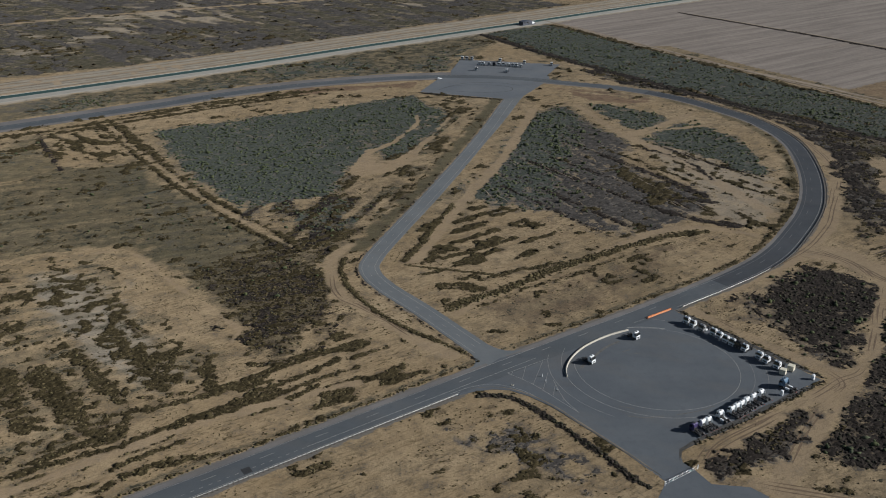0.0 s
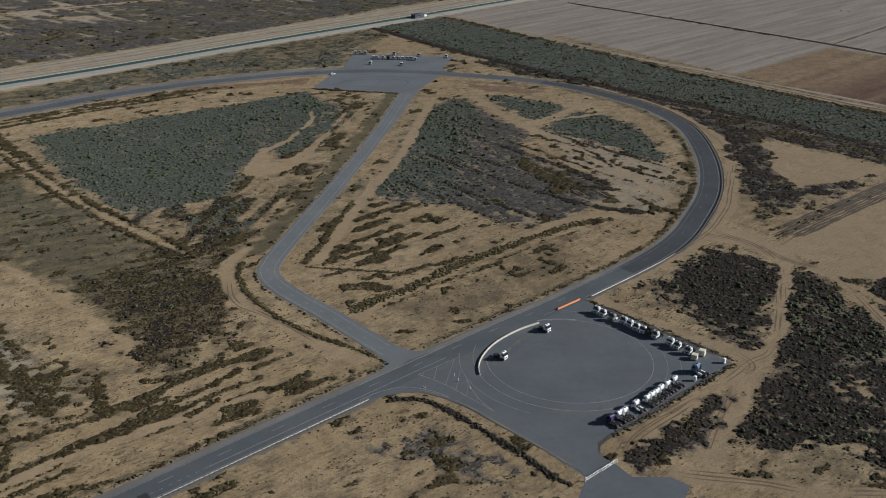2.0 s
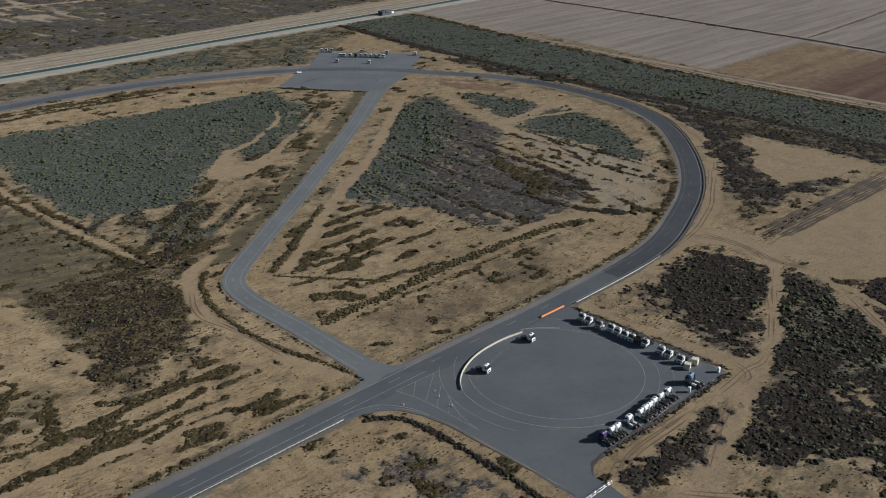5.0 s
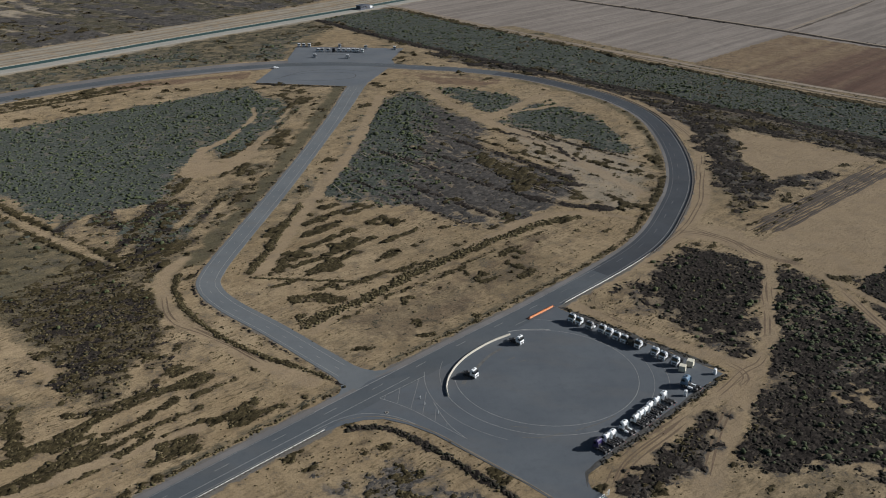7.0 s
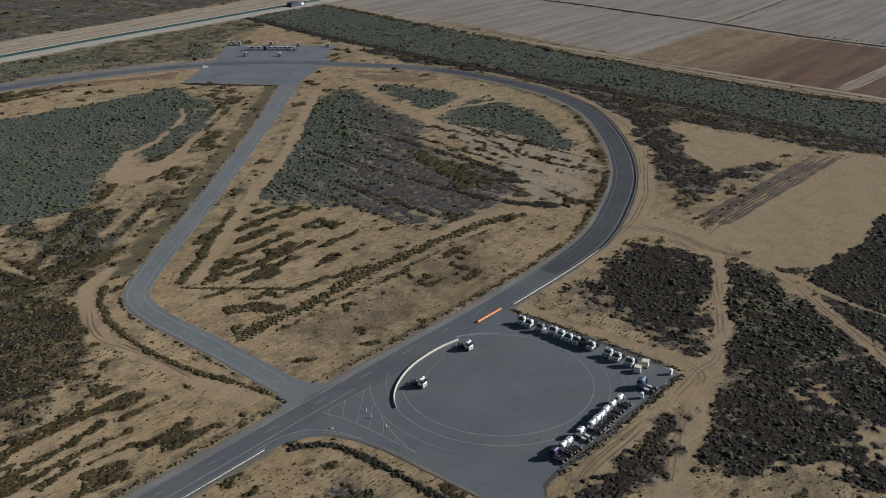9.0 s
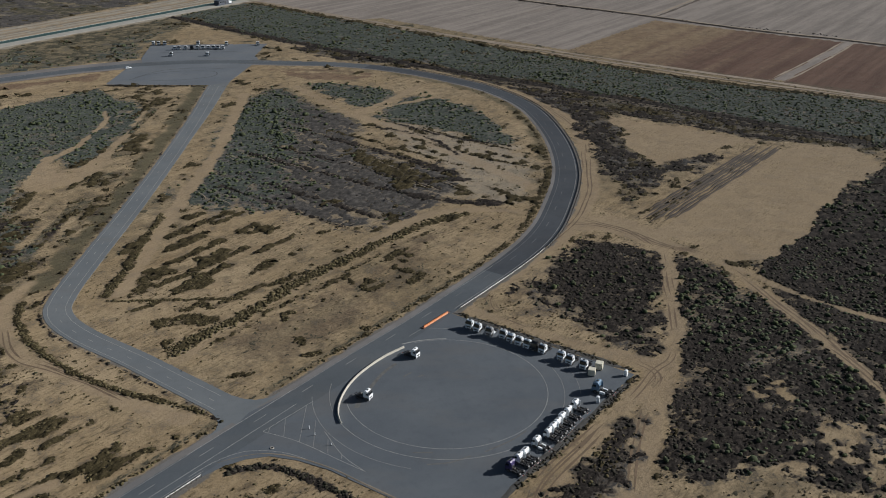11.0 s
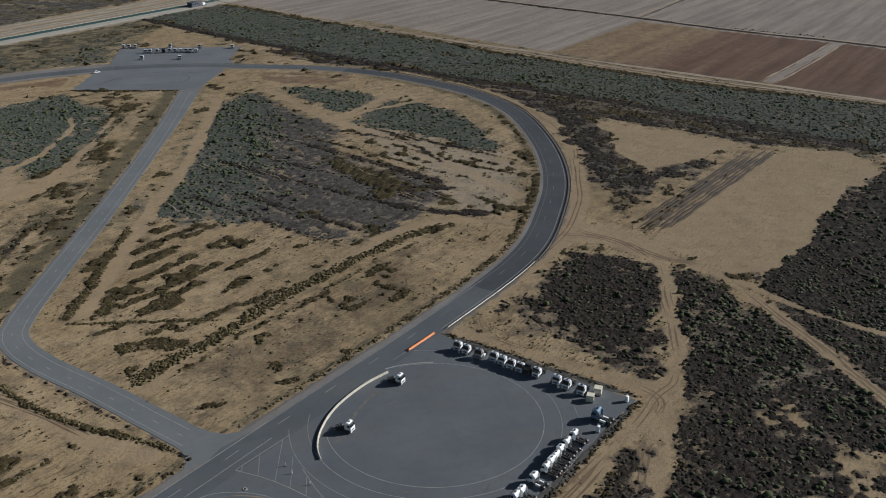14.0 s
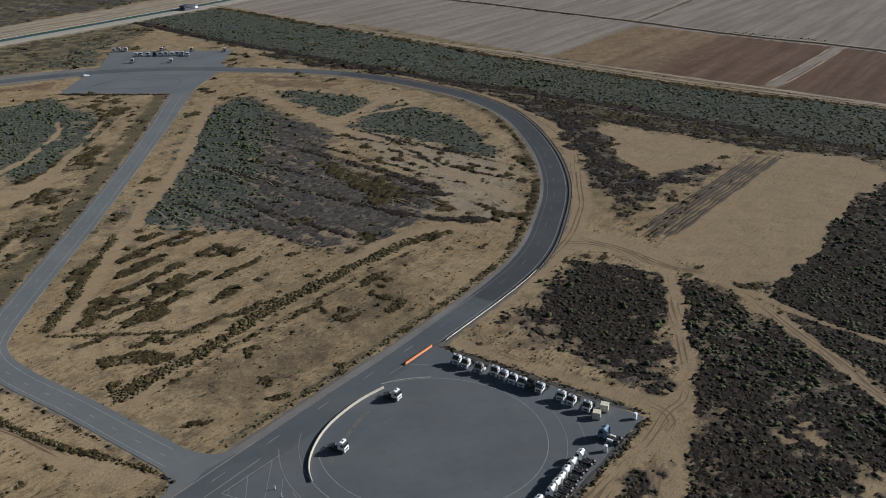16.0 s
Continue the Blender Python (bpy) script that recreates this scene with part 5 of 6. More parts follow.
# ---- boxes and cabins on the pad ----
def make_crate(x, y, rz, size, height):
    c = tagged(new("storage_box"), "cream steel storage box standing on asphalt", "storage box", "cream storage boxes")
    c.matrix_basis = pose(x, y, 0.05, 0, 0, rz)
    part("body", block(size, size, height - 0.25, (0, 0, 0.13 + (height - 0.25) / 2), 0.03), M_CREAM, c)
    part("lid", block(size + 0.08, size + 0.08, 0.12, (0, 0, height - 0.06), 0.02), M_CREAM, c)
    for s in (-1, 1):
        part("skid", block(size, 0.16, 0.13, (0, s * size * 0.36, 0.065)), M_DARKSTEEL, c)
        part("door", block(0.03, size * 0.44, height - 0.6, (-size / 2 - 0.012, s * size * 0.235, height / 2), 0.008), M_CREAM, c)
        for k in (-1, 1):
            part("corner_post", block(0.09, 0.09, height - 0.2, (s * size / 2, k * size / 2, height / 2)), M_CREAM, c)
    return c


make_crate(119.6, 288.7, -35, 2.0, 2.1)
make_crate(123.3, 291.2, -38, 2.1, 2.2)


def make_cabin(x, y, rz):
    c = tagged(new("portable_toilet"), "white plastic portable toilet cabin on asphalt", "portable toilet", "white cabins")
    c.matrix_basis = pose(x, y, 0.05, 0, 0, rz)
    c.scale = (0.88, 0.88, 0.86)
    part("base", block(1.15, 1.15, 0.15, (0, 0, 0.075), 0.02), M_STEEL, c)
    part("body", block(1.08, 1.08, 1.9, (0, 0, 1.1), 0.05), M_WHITE, c)
    part("roof", extrude_side([(-0.57, 2.05), (-0.5, 2.16), (0, 2.3), (0.5, 2.16), (0.57, 2.05)], 1.14, 0.03), M_WHITE, c)
    part("door", block(0.03, 0.72, 1.75, (-0.55, 0, 1.06), 0.008), M_SILVER, c)
    part("vent_pipe", drum(0.05, 0.5, (0.35, 0.35, 2.4), "z", 8), M_STEEL, c)
    return c


make_cabin(128.9, 284.95, -53)
make_cabin(114.5, 274.6, -35)


# ---- barriers ----
def jersey(length):
    bm = bmesh.new()
    sec = [(-0.27, 0), (-0.25, 0.08), (-0.12, 0.22), (-0.08, 0.62), (0.08, 0.62), (0.12, 0.22), (0.25, 0.08), (0.27, 0)]
    a = [bm.verts.new((-length / 2, y, z)) for y, z in sec]
    b = [bm.verts.new((length / 2, y, z)) for y, z in sec]
    bm.faces.new(a), bm.faces.new(b[::-1])
    for i in range(len(sec)):
        j = (i + 1) % len(sec)
        bm.faces.new((a[j], a[i], b[i], b[j]))
    bmesh.ops.recalc_face_normals(bm, faces=bm.faces[:])
    return bm


barrier = tagged(new("concrete_barrier"), "curved white-topped concrete barrier on asphalt pad", "barrier")
line = smooth_line([(43.2, 286.8), (43.4, 291.5), (45.2, 297.5), (48.9, 304.2), (53.5, 309.8), (59.5, 315), (65, 318.7), (71.0, 321.7)], 2.05)
for a, b in zip(line[:-1], line[1:]):
    d = b - a
    ob = part("barrier_block", jersey(float(np.hypot(*d)) + 0.02), M_WALL, barrier)
    ob.matrix_basis = pose((a[0] + b[0]) / 2, (a[1] + b[1]) / 2, 0.05, 0, random.uniform(-0.4, 0.4), math.degrees(math.atan2(d[1], d[0])))

orange = tagged(new("plastic_barrier"), "row of bright orange plastic road barriers", "barrier")
pa, pb = np.array([80.6, 332.0]), np.array([91.4, 339.6])
step = (pb - pa) / 7
for k in range(7):
    at = pa + step * (k + 0.5)
    bm = extrude_side([(-0.27, 0.0), (-0.27, 0.25), (-0.12, 0.4), (-0.09, 0.75), (0.09, 0.75), (0.12, 0.4), (0.27, 0.25), (0.27, 0.0)], float(np.hypot(*step)) - 0.06, 0.03)
    ob = part("barrier_block", bm, M_ORANGE, orange)
    ob.matrix_basis = pose(at[0], at[1], 0.05, 0, 0, math.degrees(math.atan2(step[1], step[0])) - 90)
for end in (pa - step * 0.12, pb + step * 0.12):
    part("foot", block(0.7, 0.9, 0.3, (end[0], end[1], 0.2), 0.04, (0, 0, 35)), M_RUST, orange, "dark rusty end foot")


def guard_rail(pts, label, beam, thick=1.0):
    """A steel rail on posts beside the road."""
    rail = tagged(new("guard_rail"), label, "guard rail", kind="thing")
    pts = np.asarray(pts)[:, :2]
    n = normals2(pts)
    sec = [(0.0, 0.50), (0.05, 0.56), (0.0, 0.64), (0.05, 0.72), (0.0, 0.80), (-0.03, 0.80), (0.02, 0.72), (-0.03, 0.64), (0.02, 0.56), (-0.03, 0.50)]
    k = len(sec)
    verts = [(p[0] + m[0] * o, p[1] + m[1] * o, z + 0.02) for p, m in zip(pts, n) for o, z in sec]
    faces = [(i * k + j, i * k + (j + 1) % k, (i + 1) * k + (j + 1) % k, (i + 1) * k + j) for i in range(len(pts) - 1) for j in range(k)]
    mesh_object("rail_beam", verts, faces, beam, rail, "galvanised steel beam")
    post_me = None
    for i in range(len(pts)):
        if post_me is None:
            ob = part("post", block(0.11 * thick, 0.15 * thick, 0.85, (0, 0, 0.42), 0.02), M_POST, rail)
            post_me = ob.data
        else:
            ob = new("post", post_me)
            ob.parent = rail
        ob.matrix_basis = pose(pts[i][0] - n[i][0] * 0.17, pts[i][1] - n[i][1] * 0.17, 0, 0, 0, math.degrees(math.atan2(n[i][1], n[i][0])) + 90)
    return rail


guard_rail(along_main(ROAD_START - 60, ROAD_START + 100, -7.0, 1.6), "long pale steel guard rail on dark posts beside the road", M_RAIL)
guard_rail(along_main(ROAD_START + 213, ROAD_START + 273, -7.0, 1.6), "short pale steel guard rail beside the orange barrier", M_RAIL)
# Dark beam colour and thick posts paint in the rail's shaded side.
guard_rail(along_main(ROAD_START + 275, ROAD_START + 610, -7.4, 2.4), "steel guard rail round the outside of the bend, shaded side coloured dark", M_SHADED_RAIL, 2.2)

# ---- ploughed ridges and wheel ruts ----
def draped(name, lines, width, lift, material, label, hump=0.0):
    """Narrow strips of earth laid along lines over the ground."""
    verts, faces = [], []
    for line in lines:
        line = np.asarray(line)[:, :2]
        n = normals2(line)
        w = width * (0.4 + 1.2 * grain(line[:, 0], line[:, 1], 5, 33))[:, None]
        w = w * np.clip(np.minimum(np.arange(len(line)) + 0.3, len(line) - 0.7 - np.arange(len(line))) / 3, 0.05, 1)[:, None]
        cols = [line + n * w / 2, line, line - n * w / 2]
        h = [height_at(c[:, 0], c[:, 1]) for c in cols]
        b = len(verts)
        for i in range(len(line)):
            for c, z, up in zip(cols, h, (0, hump, 0)):
                verts.append((c[i, 0], c[i, 1], z[i] + lift + up))
        faces += [(b + i * 3 + j + 3, b + i * 3 + j + 4, b + i * 3 + j + 1, b + i * 3 + j) for i in range(len(line) - 1) for j in range(2)]
    return tagged(mesh_object(name, verts, faces, material), label, "earth", kind="stuff")


rng = np.random.default_rng(5)
ridges = []
for k in range(8):
    f = k / 7
    a = np.array([195.0, 399]) * (1 - f) + np.array([198, 384]) * f
    b = np.array([307.0, 471]) * (1 - f) + np.array([315.0, 463]) * f
    s0, s1 = rng.uniform(0, 0.12), rng.uniform(0.86, 1.0)
    t = np.linspace(s0, s1, 50)[:, None]
    p = a * (1 - t) + b * t
    p += normals2(p) * ((grain(p[:, 0], p[:, 1], 9, k) - 0.5) * 0.9)[:, None]
    ridges.append(p)
draped("ploughed_ridges", ridges, 1.4, 0.2, M_CLOD, "dark ploughed earth ridges in parallel rows", 0.25)
verges = [smooth_line(p, 10) for p in ([(269, 1102), (375, 944), (408, 891), (448, 826), (492, 750), (538, 684), (640, 540)], [(448, 826), (529, 891), (640, 985)])]
draped("field_verge", verges, 3.2, 0.3, M_CLOD, "dark weedy verges between ploughed fields", 0.4)
draped("field_lane", [smooth_line(beside(np.asarray(v), 4.5), 12) for v in verges], 3.0, 0.3, M_LANE, "pale wheel track beside the field verges")
draped("field_track", [smooth_line([(540, 686), (470, 637), (396, 588)], 10), smooth_line([(544, 678), (475, 629), (402, 580)], 10)], 1.5, 0.3, M_LANE, "pale track between ploughed fields")
draped("ditch_bank", [smooth_line(beside(STRIP_S, -4.5)[::1], 8)], 1.0, 0.1, M_LANE, "pale bank along a dark ditch", 0.25)
draped("strip_track", [smooth_line([(118, 1033), (147, 981), (180, 915), (215, 846), (252, 794), (289, 743), (315, 702), (353, 647), (397, 584), (440, 524), (540, 385)], 8)], 4.4, 0.2, M_LANE, "pale sandy track beside the ploughed fields")
draped("strip_track", [smooth_line(beside(STRIP_N, 2.5)[::1], 8)], 3.4, 0.3, M_LANE, "pale sandy tracks beside the strip of scrub")
rng = np.random.default_rng(9)
stalks = []
while len(stalks) < 16:
    p = np.array([rng.uniform(20, 150), rng.uniform(415, 565)])
    if inside(p[:1], p[1:], GREY_LOOP)[0] or inside(p[:1], p[1:], FAR_LOOP)[0]:
        way = np.array([math.cos(radians(-66)), math.sin(radians(-66))])
        t = np.linspace(-0.5, 0.5, 8)[:, None] * rng.uniform(8, 26)
        q = p + way * t
        stalks.append(q + normals2(q) * ((grain(q[:, 0], q[:, 1], 7, 51) - 0.5) * 2.5)[:, None])
draped("fallen_stalks", stalks, 0.4, 0.55, M_LANE, "pale fallen stalks lying in rows")
stripes = [beside(CANAL, o) for o in (18.0, 27.0, 33.5, 36.0, 49.0, 58.0)]
draped("bank_stripes", [smooth_line(p, 12) for p in stripes], 1.5, 0.06, M_BEIGE, "worn earth stripes along the canal service track")
draped("bank_lanes", [smooth_line(p, 12) for p in (beside(CANAL, 22.5), beside(CANAL, 30.0), beside(CANAL, 43.0), beside(CANAL, 53.5))], 6.0, 0.05, M_BANKLANE, "pale wheel lanes along the canal service track")
ruts = []
ROUTES = (
    [(186, 362), (175, 341), (168, 325), (161, 312), (154, 299), (147, 289), (138, 284), (124, 273), (109, 264), (96, 255.5), (84, 246), (77, 237)],
    [(135, 291), (137.5, 286), (137, 281), (132, 275), (122, 262), (112, 249), (104, 236)],
    [(114, 354), (107, 344), (106, 336), (112, 325), (120, 312), (128, 300), (134, 291)],
    [(165, 400), (178, 392), (190, 366), (197, 360), (202, 349), (203, 332), (202, 316), (201, 298), (199, 280), (196, 258), (192, 225)],
    [(112, 355), (141, 377), (165, 400), (188, 430), (204, 462), (221, 500), (231, 542), (228, 591), (214, 639)],
    [(-49, 373), (-43, 352), (-33, 341), (-21, 328), (-9, 312)],
    [(92, 226), (105, 222), (114, 219), (125, 214), (146, 210)],
    [(172, 404), (183, 386), (186, 362)],
)
for n_route, route in enumerate(ROUTES):
    line = smooth_line(route, 1.6)
    for lane in (0.0, 1.7):
        wob = (grain(line[:, 0], line[:, 1], 24, n_route + 7 * int(lane * 10)) - 0.5) * 2.2
        for side in (-0.85, 0.85):
            rut = line + normals2(line) * (side + lane + wob)[:, None]
            worn = grain(rut[:, 0], rut[:, 1], 13, 3 + n_route + 5 * int(lane * 10)) > (0.3 if lane == 0 else 0.55)
            for cut in np.split(np.arange(len(rut)), np.where(np.diff(worn.astype(int)) != 0)[0] + 1):
                if len(cut) > 4 and worn[cut[0]]:
                    ruts.append(rut[cut])
draped("wheel_ruts", ruts, 0.55, 0.025, M_RUT, "shallow wheel ruts along the sandy tracks")

draped("pad_kerb", [smooth_line([(9, 279.2), (16, 280.2), (22.5, 279.2), (29.5, 274.9), (37, 267.6), (43, 259.4), (56, 242), (64.4, 229.6)], 3)], 0.5, 0.09, M_BEIGE, "worn khaki kerb along the pad", 0.05)
draped("pad_ditch", [smooth_line([(92.4, 340.6), (112.6, 313.6), (132.6, 286.0)], 3), smooth_line([(132.6, 284.6), (105.6, 266.1), (77.2, 246.4), (72.6, 242.2), (71.4, 237)], 3)], 2.4, 0.04, M_DITCH, "shallow dark gravel ditch round the pad", 0.06)

# ---- gate ----
gate = tagged(new("gate"), "white steel swing gate across the pad entrance", "gate")
ga, gb = np.array([64.2, 225.4]), np.array([75.8, 233.3])
gd = (gb - ga) / np.hypot(*(gb - ga))
ang = math.degrees(math.atan2(gd[1], gd[0]))
mid = (ga + gb) / 2
gate.matrix_basis = pose(mid[0], mid[1], 0.05, 0, 0, ang)
glen = float(np.hypot(*(gb - ga)))
for s in (-1, 1):
    part("gate_post", drum(0.12, 1.5, (s * (glen / 2), 0, 0.75), "z", 10), M_WHITE, gate)
    leaf = part("gate_leaf", block(glen / 2 - 0.25, 0.05, 0.07, (s * glen / 4, 0, 1.2), 0.015), M_SILVER, gate)
    part("bottom_rail", block(glen / 2 - 0.25, 0.05, 0.07, (s * glen / 4, 0, 0.3), 0.015), M_SILVER, leaf)
    for k in range(5):
        part("stile", block(0.06, 0.06, 0.9, (s * (0.35 + k * (glen / 2 - 0.7) / 4), 0, 0.75)), M_WHITE, leaf)
    part("brace", block(2.4, 0.05, 0.07, (s * glen / 4, 0, 0.75), 0.0, (0, s * 20, 0)), M_TEAL, leaf, "pale teal brace")

# ---- pump house over the canal ----
house = tagged(new("pump_house"), "dark blue-grey pump house with pale roof over canal", "building")
house.matrix_basis = pose(88, 1021, 0, 0, 0, 39)
part("plinth", block(20, 9, 0.7, (0, 0, 0.35), 0.1), M_SLATE, house)
part("wall", block(13, 6.5, 3.2, (-1, 0, 2.3), 0.06), M_SLATE, house, "dark blue-grey cladding")
part("roof", extrude_side([(-8, 3.9), (-8, 4.1), (-1, 4.7), (6, 4.1), (6, 3.9)], 7.3, 0.05), M_SLATE, house)
part("annex", block(3.5, 3.4, 1.8, (7.6, -1.6, 1.6), 0.06), M_WHITE, house, "pale low annex")
part("door", block(1.4, 0.08, 2.3, (1, -3.3, 1.85), 0.01), M_BLACK, house)
for k in range(3):
    part("window", block(1.3, 0.08, 1.0, (-5.5 + 2.2 * k, -3.3, 2.7), 0.01), M_GLASS, house, "dark window")


# ---- small things ----
def make_car(x, y, rz):
    c = tagged(new("car"), "small white car parked on the far apron", "car")
    c.matrix_basis = pose(x, y, 0.05, 0, 0, rz)
    body = part("body", extrude_side([(-2.1, 0.35), (-2.15, 0.85), (-1.9, 1.0), (-1.5, 1.45), (0.2, 1.48), (0.95, 1.0), (1.95, 0.85), (2.1, 0.6), (2.05, 0.35)], 1.72, 0.06), M_WHITE, c)
    part("windscreen", extrude_side([(0.28, 1.44), (0.32, 1.46), (0.95, 1.05), (0.9, 1.03)], 1.4), M_GLASS, body, "dark glass")
    for s in (-1, 1):
        part("side_window", extrude_side([(-1.4, 1.02), (-1.25, 1.38), (0.15, 1.4), (0.7, 1.02)], 0.02), M_GLASS, body, "dark glass").location = (0, 0.86 * s, 0)
        for xx in (-1.3, 1.3):
            wheel = part("wheel", ring(0.32, 0.19, 0.2, (xx, 0.78 * s, 0.32), 12), M_TYRE, c)
            part("rim", drum(0.19, 0.14, (xx, 0.79 * s, 0.32), "y", 10), M_STEEL, wheel)
    return c


make_car(-3.5, 757.5, 20)
for x, y in ((34.5, 287.0), (35.4, 283.5), (38.6, 277.8)):
    b = tagged(new("bollard"), "small white bollard standing on the painted island", "bollard", "bollards on the island")
    b.matrix_basis = pose(x, y, 0.05)
    part("post", drum(0.09, 1.0, (0, 0, 0.55), "z", 10), M_WHITE, b)
    part("foot", drum(0.2, 0.08, (0, 0, 0.04), "z", 12), M_BLACK, b)
cover_ob = tagged(new("manhole"), "round pale concrete manhole beside the kerb line", "manhole")
cover_ob.matrix_basis = pose(23.6, 281.3, 0.05)
part("rim", ring(0.55, 0.4, 0.18, (0, 0, 0)), M_CONCRETE, cover_ob).matrix_basis = pose(0, 0, 0.07, 90, 0, 0)
part("lid", drum(0.42, 0.1, (0, 0, 0.05), "z"), M_DARKSTEEL, cover_ob)

# ---- scrub ----
def bush_shape(rng, lumps):
    """A low ragged bush: a few jagged lumps with gaps between them."""
    g = (1 + 5 ** 0.5) / 2
    ico = [v for a in (-1, 1) for b in (-g, g) for v in ((a, b, 0), (0, a, b), (b, 0, a))]
    iv = np.array(ico) / np.hypot(1, g)
    faces = []
    for i in range(12):
        for j in range(i + 1, 12):
            for k in range(j + 1, 12):
                if max(np.linalg.norm(iv[i] - iv[j]), np.linalg.norm(iv[j] - iv[k]), np.linalg.norm(iv[i] - iv[k])) < 1.1:
                    out = np.dot(np.cross(iv[j] - iv[i], iv[k] - iv[i]), iv[i]) > 0
                    faces.append((i, j, k) if out else (i, k, j))
    faces = np.array(faces)
    vs, fs = [], []
    for l in range(lumps):
        r = rng.uniform(0.4, 0.8) if l else 0.85
        off = np.array([rng.uniform(-0.9, 0.9), rng.uniform(-0.9, 0.9), 0]) if l else np.zeros(3)
        v = iv * rng.uniform(0.5, 1.3, (12, 1)) * r * (1, 1, 0.85) + off
        v[:, 2] = np.maximum(v[:, 2] + 0.4 * r, -0.3)
        fs.append(faces + 12 * l)
        vs.append(v)
    return np.vstack(vs), np.vstack(fs)


def dome_shape(rng, n):
    """A small ragged dome of twigs, open below."""
    a = (np.arange(n) + rng.uniform(-0.3, 0.3, n)) * 6.283 / n
    r = rng.uniform(0.6, 1.25, n)
    mid = np.c_[np.cos(a) * r, np.sin(a) * r, rng.uniform(0.25, 0.75, n)]
    low = np.c_[np.cos(a) * r * 0.85, np.sin(a) * r * 0.85, np.full(n, -0.2)]
    v = np.vstack([mid, low, [[*rng.uniform(-0.3, 0.3, 2), rng.uniform(0.85, 1.15)]]])
    f = []
    for i in range(n):
        j = (i + 1) % n
        f += [(i, j, 2 * n), (n + i, n + j, j), (n + i, j, i)]
    return v, np.array(f)


def shrub_shape(rng):
    """A rounder green shrub of three overlapping clumps."""
    parts = [bush_shape(rng, 1) for _ in range(3)]
    vs = [parts[0][0]] + [p[0] * rng.uniform(0.5, 0.75) + np.array([*rng.uniform(-0.6, 0.6, 2), rng.uniform(0, 0.35)]) for p in parts[1:]]
    return np.vstack(vs), np.vstack([p[1] + 12 * i for i, p in enumerate(parts)])


def tuft_shape(rng):
    """A tuft of dry stalks: a jagged low cone of five leaning blades."""
    a = np.sort(rng.uniform(0, 6.283, 5))
    base = np.c_[np.cos(a), np.sin(a), np.full(5, -0.1)] * rng.uniform(0.5, 1.2, (5, 1))
    tips = np.c_[np.cos(a + 0.5) * 0.5, np.sin(a + 0.5) * 0.5, rng.uniform(0.5, 1.1, 5)]
    v = np.vstack([base, tips, [[0, 0, 0.5]]])
    f = [(i, (i + 1) % 5, 5 + i) for i in range(5)] + [(5 + i, (i + 1) % 5, 10) for i in range(5)]
    return v, np.array(f)


def scatter(name, x, y, size, shapes, material, seed, label, low=0.6, high=1.1):
    rng = np.random.default_rng(seed)
    pick = rng.integers(0, len(shapes), len(x))
    all_v, all_f, base = [], [], 0
    for s, (v, f) in enumerate(shapes):
        at = np.where(pick == s)[0]
        if not len(at):
            continue
        a = rng.uniform(0, 6.283, len(at))
        ca, sa = np.cos(a)[:, None], np.sin(a)[:, None]
        k = size[at][:, None]
        st = rng.uniform(0.75, 1.35, len(at))[:, None]
        px = (v[None, :, 0] * ca - v[None, :, 1] * sa) * k * st + x[at][:, None]
        py = (v[None, :, 0] * sa + v[None, :, 1] * ca) * k / st + y[at][:, None]
        pz = v[None, :, 2] * k * rng.uniform(low, high, len(at))[:, None] + height_at(x[at], y[at])[:, None]
        all_v.append(np.stack([px, py, pz], -1).reshape(-1, 3))
        all_f.append((f[None] + (np.arange(len(at)) * len(v))[:, None, None] + base).reshape(-1, 3))
        base += len(at) * len(v)
    me = bulk_mesh(name, np.vstack(all_v), np.vstack(all_f), material)
    return tagged(new(name, me), label, "scrub", kind="stuff")


def clear_of_paving(x, y):
    d, s = near_line(x, y, MAIN_COARSE, 20)
    e, _ = near_line(x, y, SIDE_COARSE, 10)
    w, _ = near_line(x, y, CANAL, 20)
    return np.where(s > 0, d > 6.2 + 5 * ((y > 700) & (x < 90)), d > 8.3 + 9 * ((y > 600) & (x < 20))) & (e > 4.9) & (w > 16) & ~inside(x, y, PAD) & ~inside(x, y, APRON_S) & ~inside(x, y, APRON_N)


shape_rng = np.random.default_rng(7)
DOME = [dome_shape(shape_rng, 5) for _ in range(12)]
DOME_FAR = [dome_shape(shape_rng, 4) for _ in range(12)]
TUFT = [tuft_shape(shape_rng) for _ in range(9)]

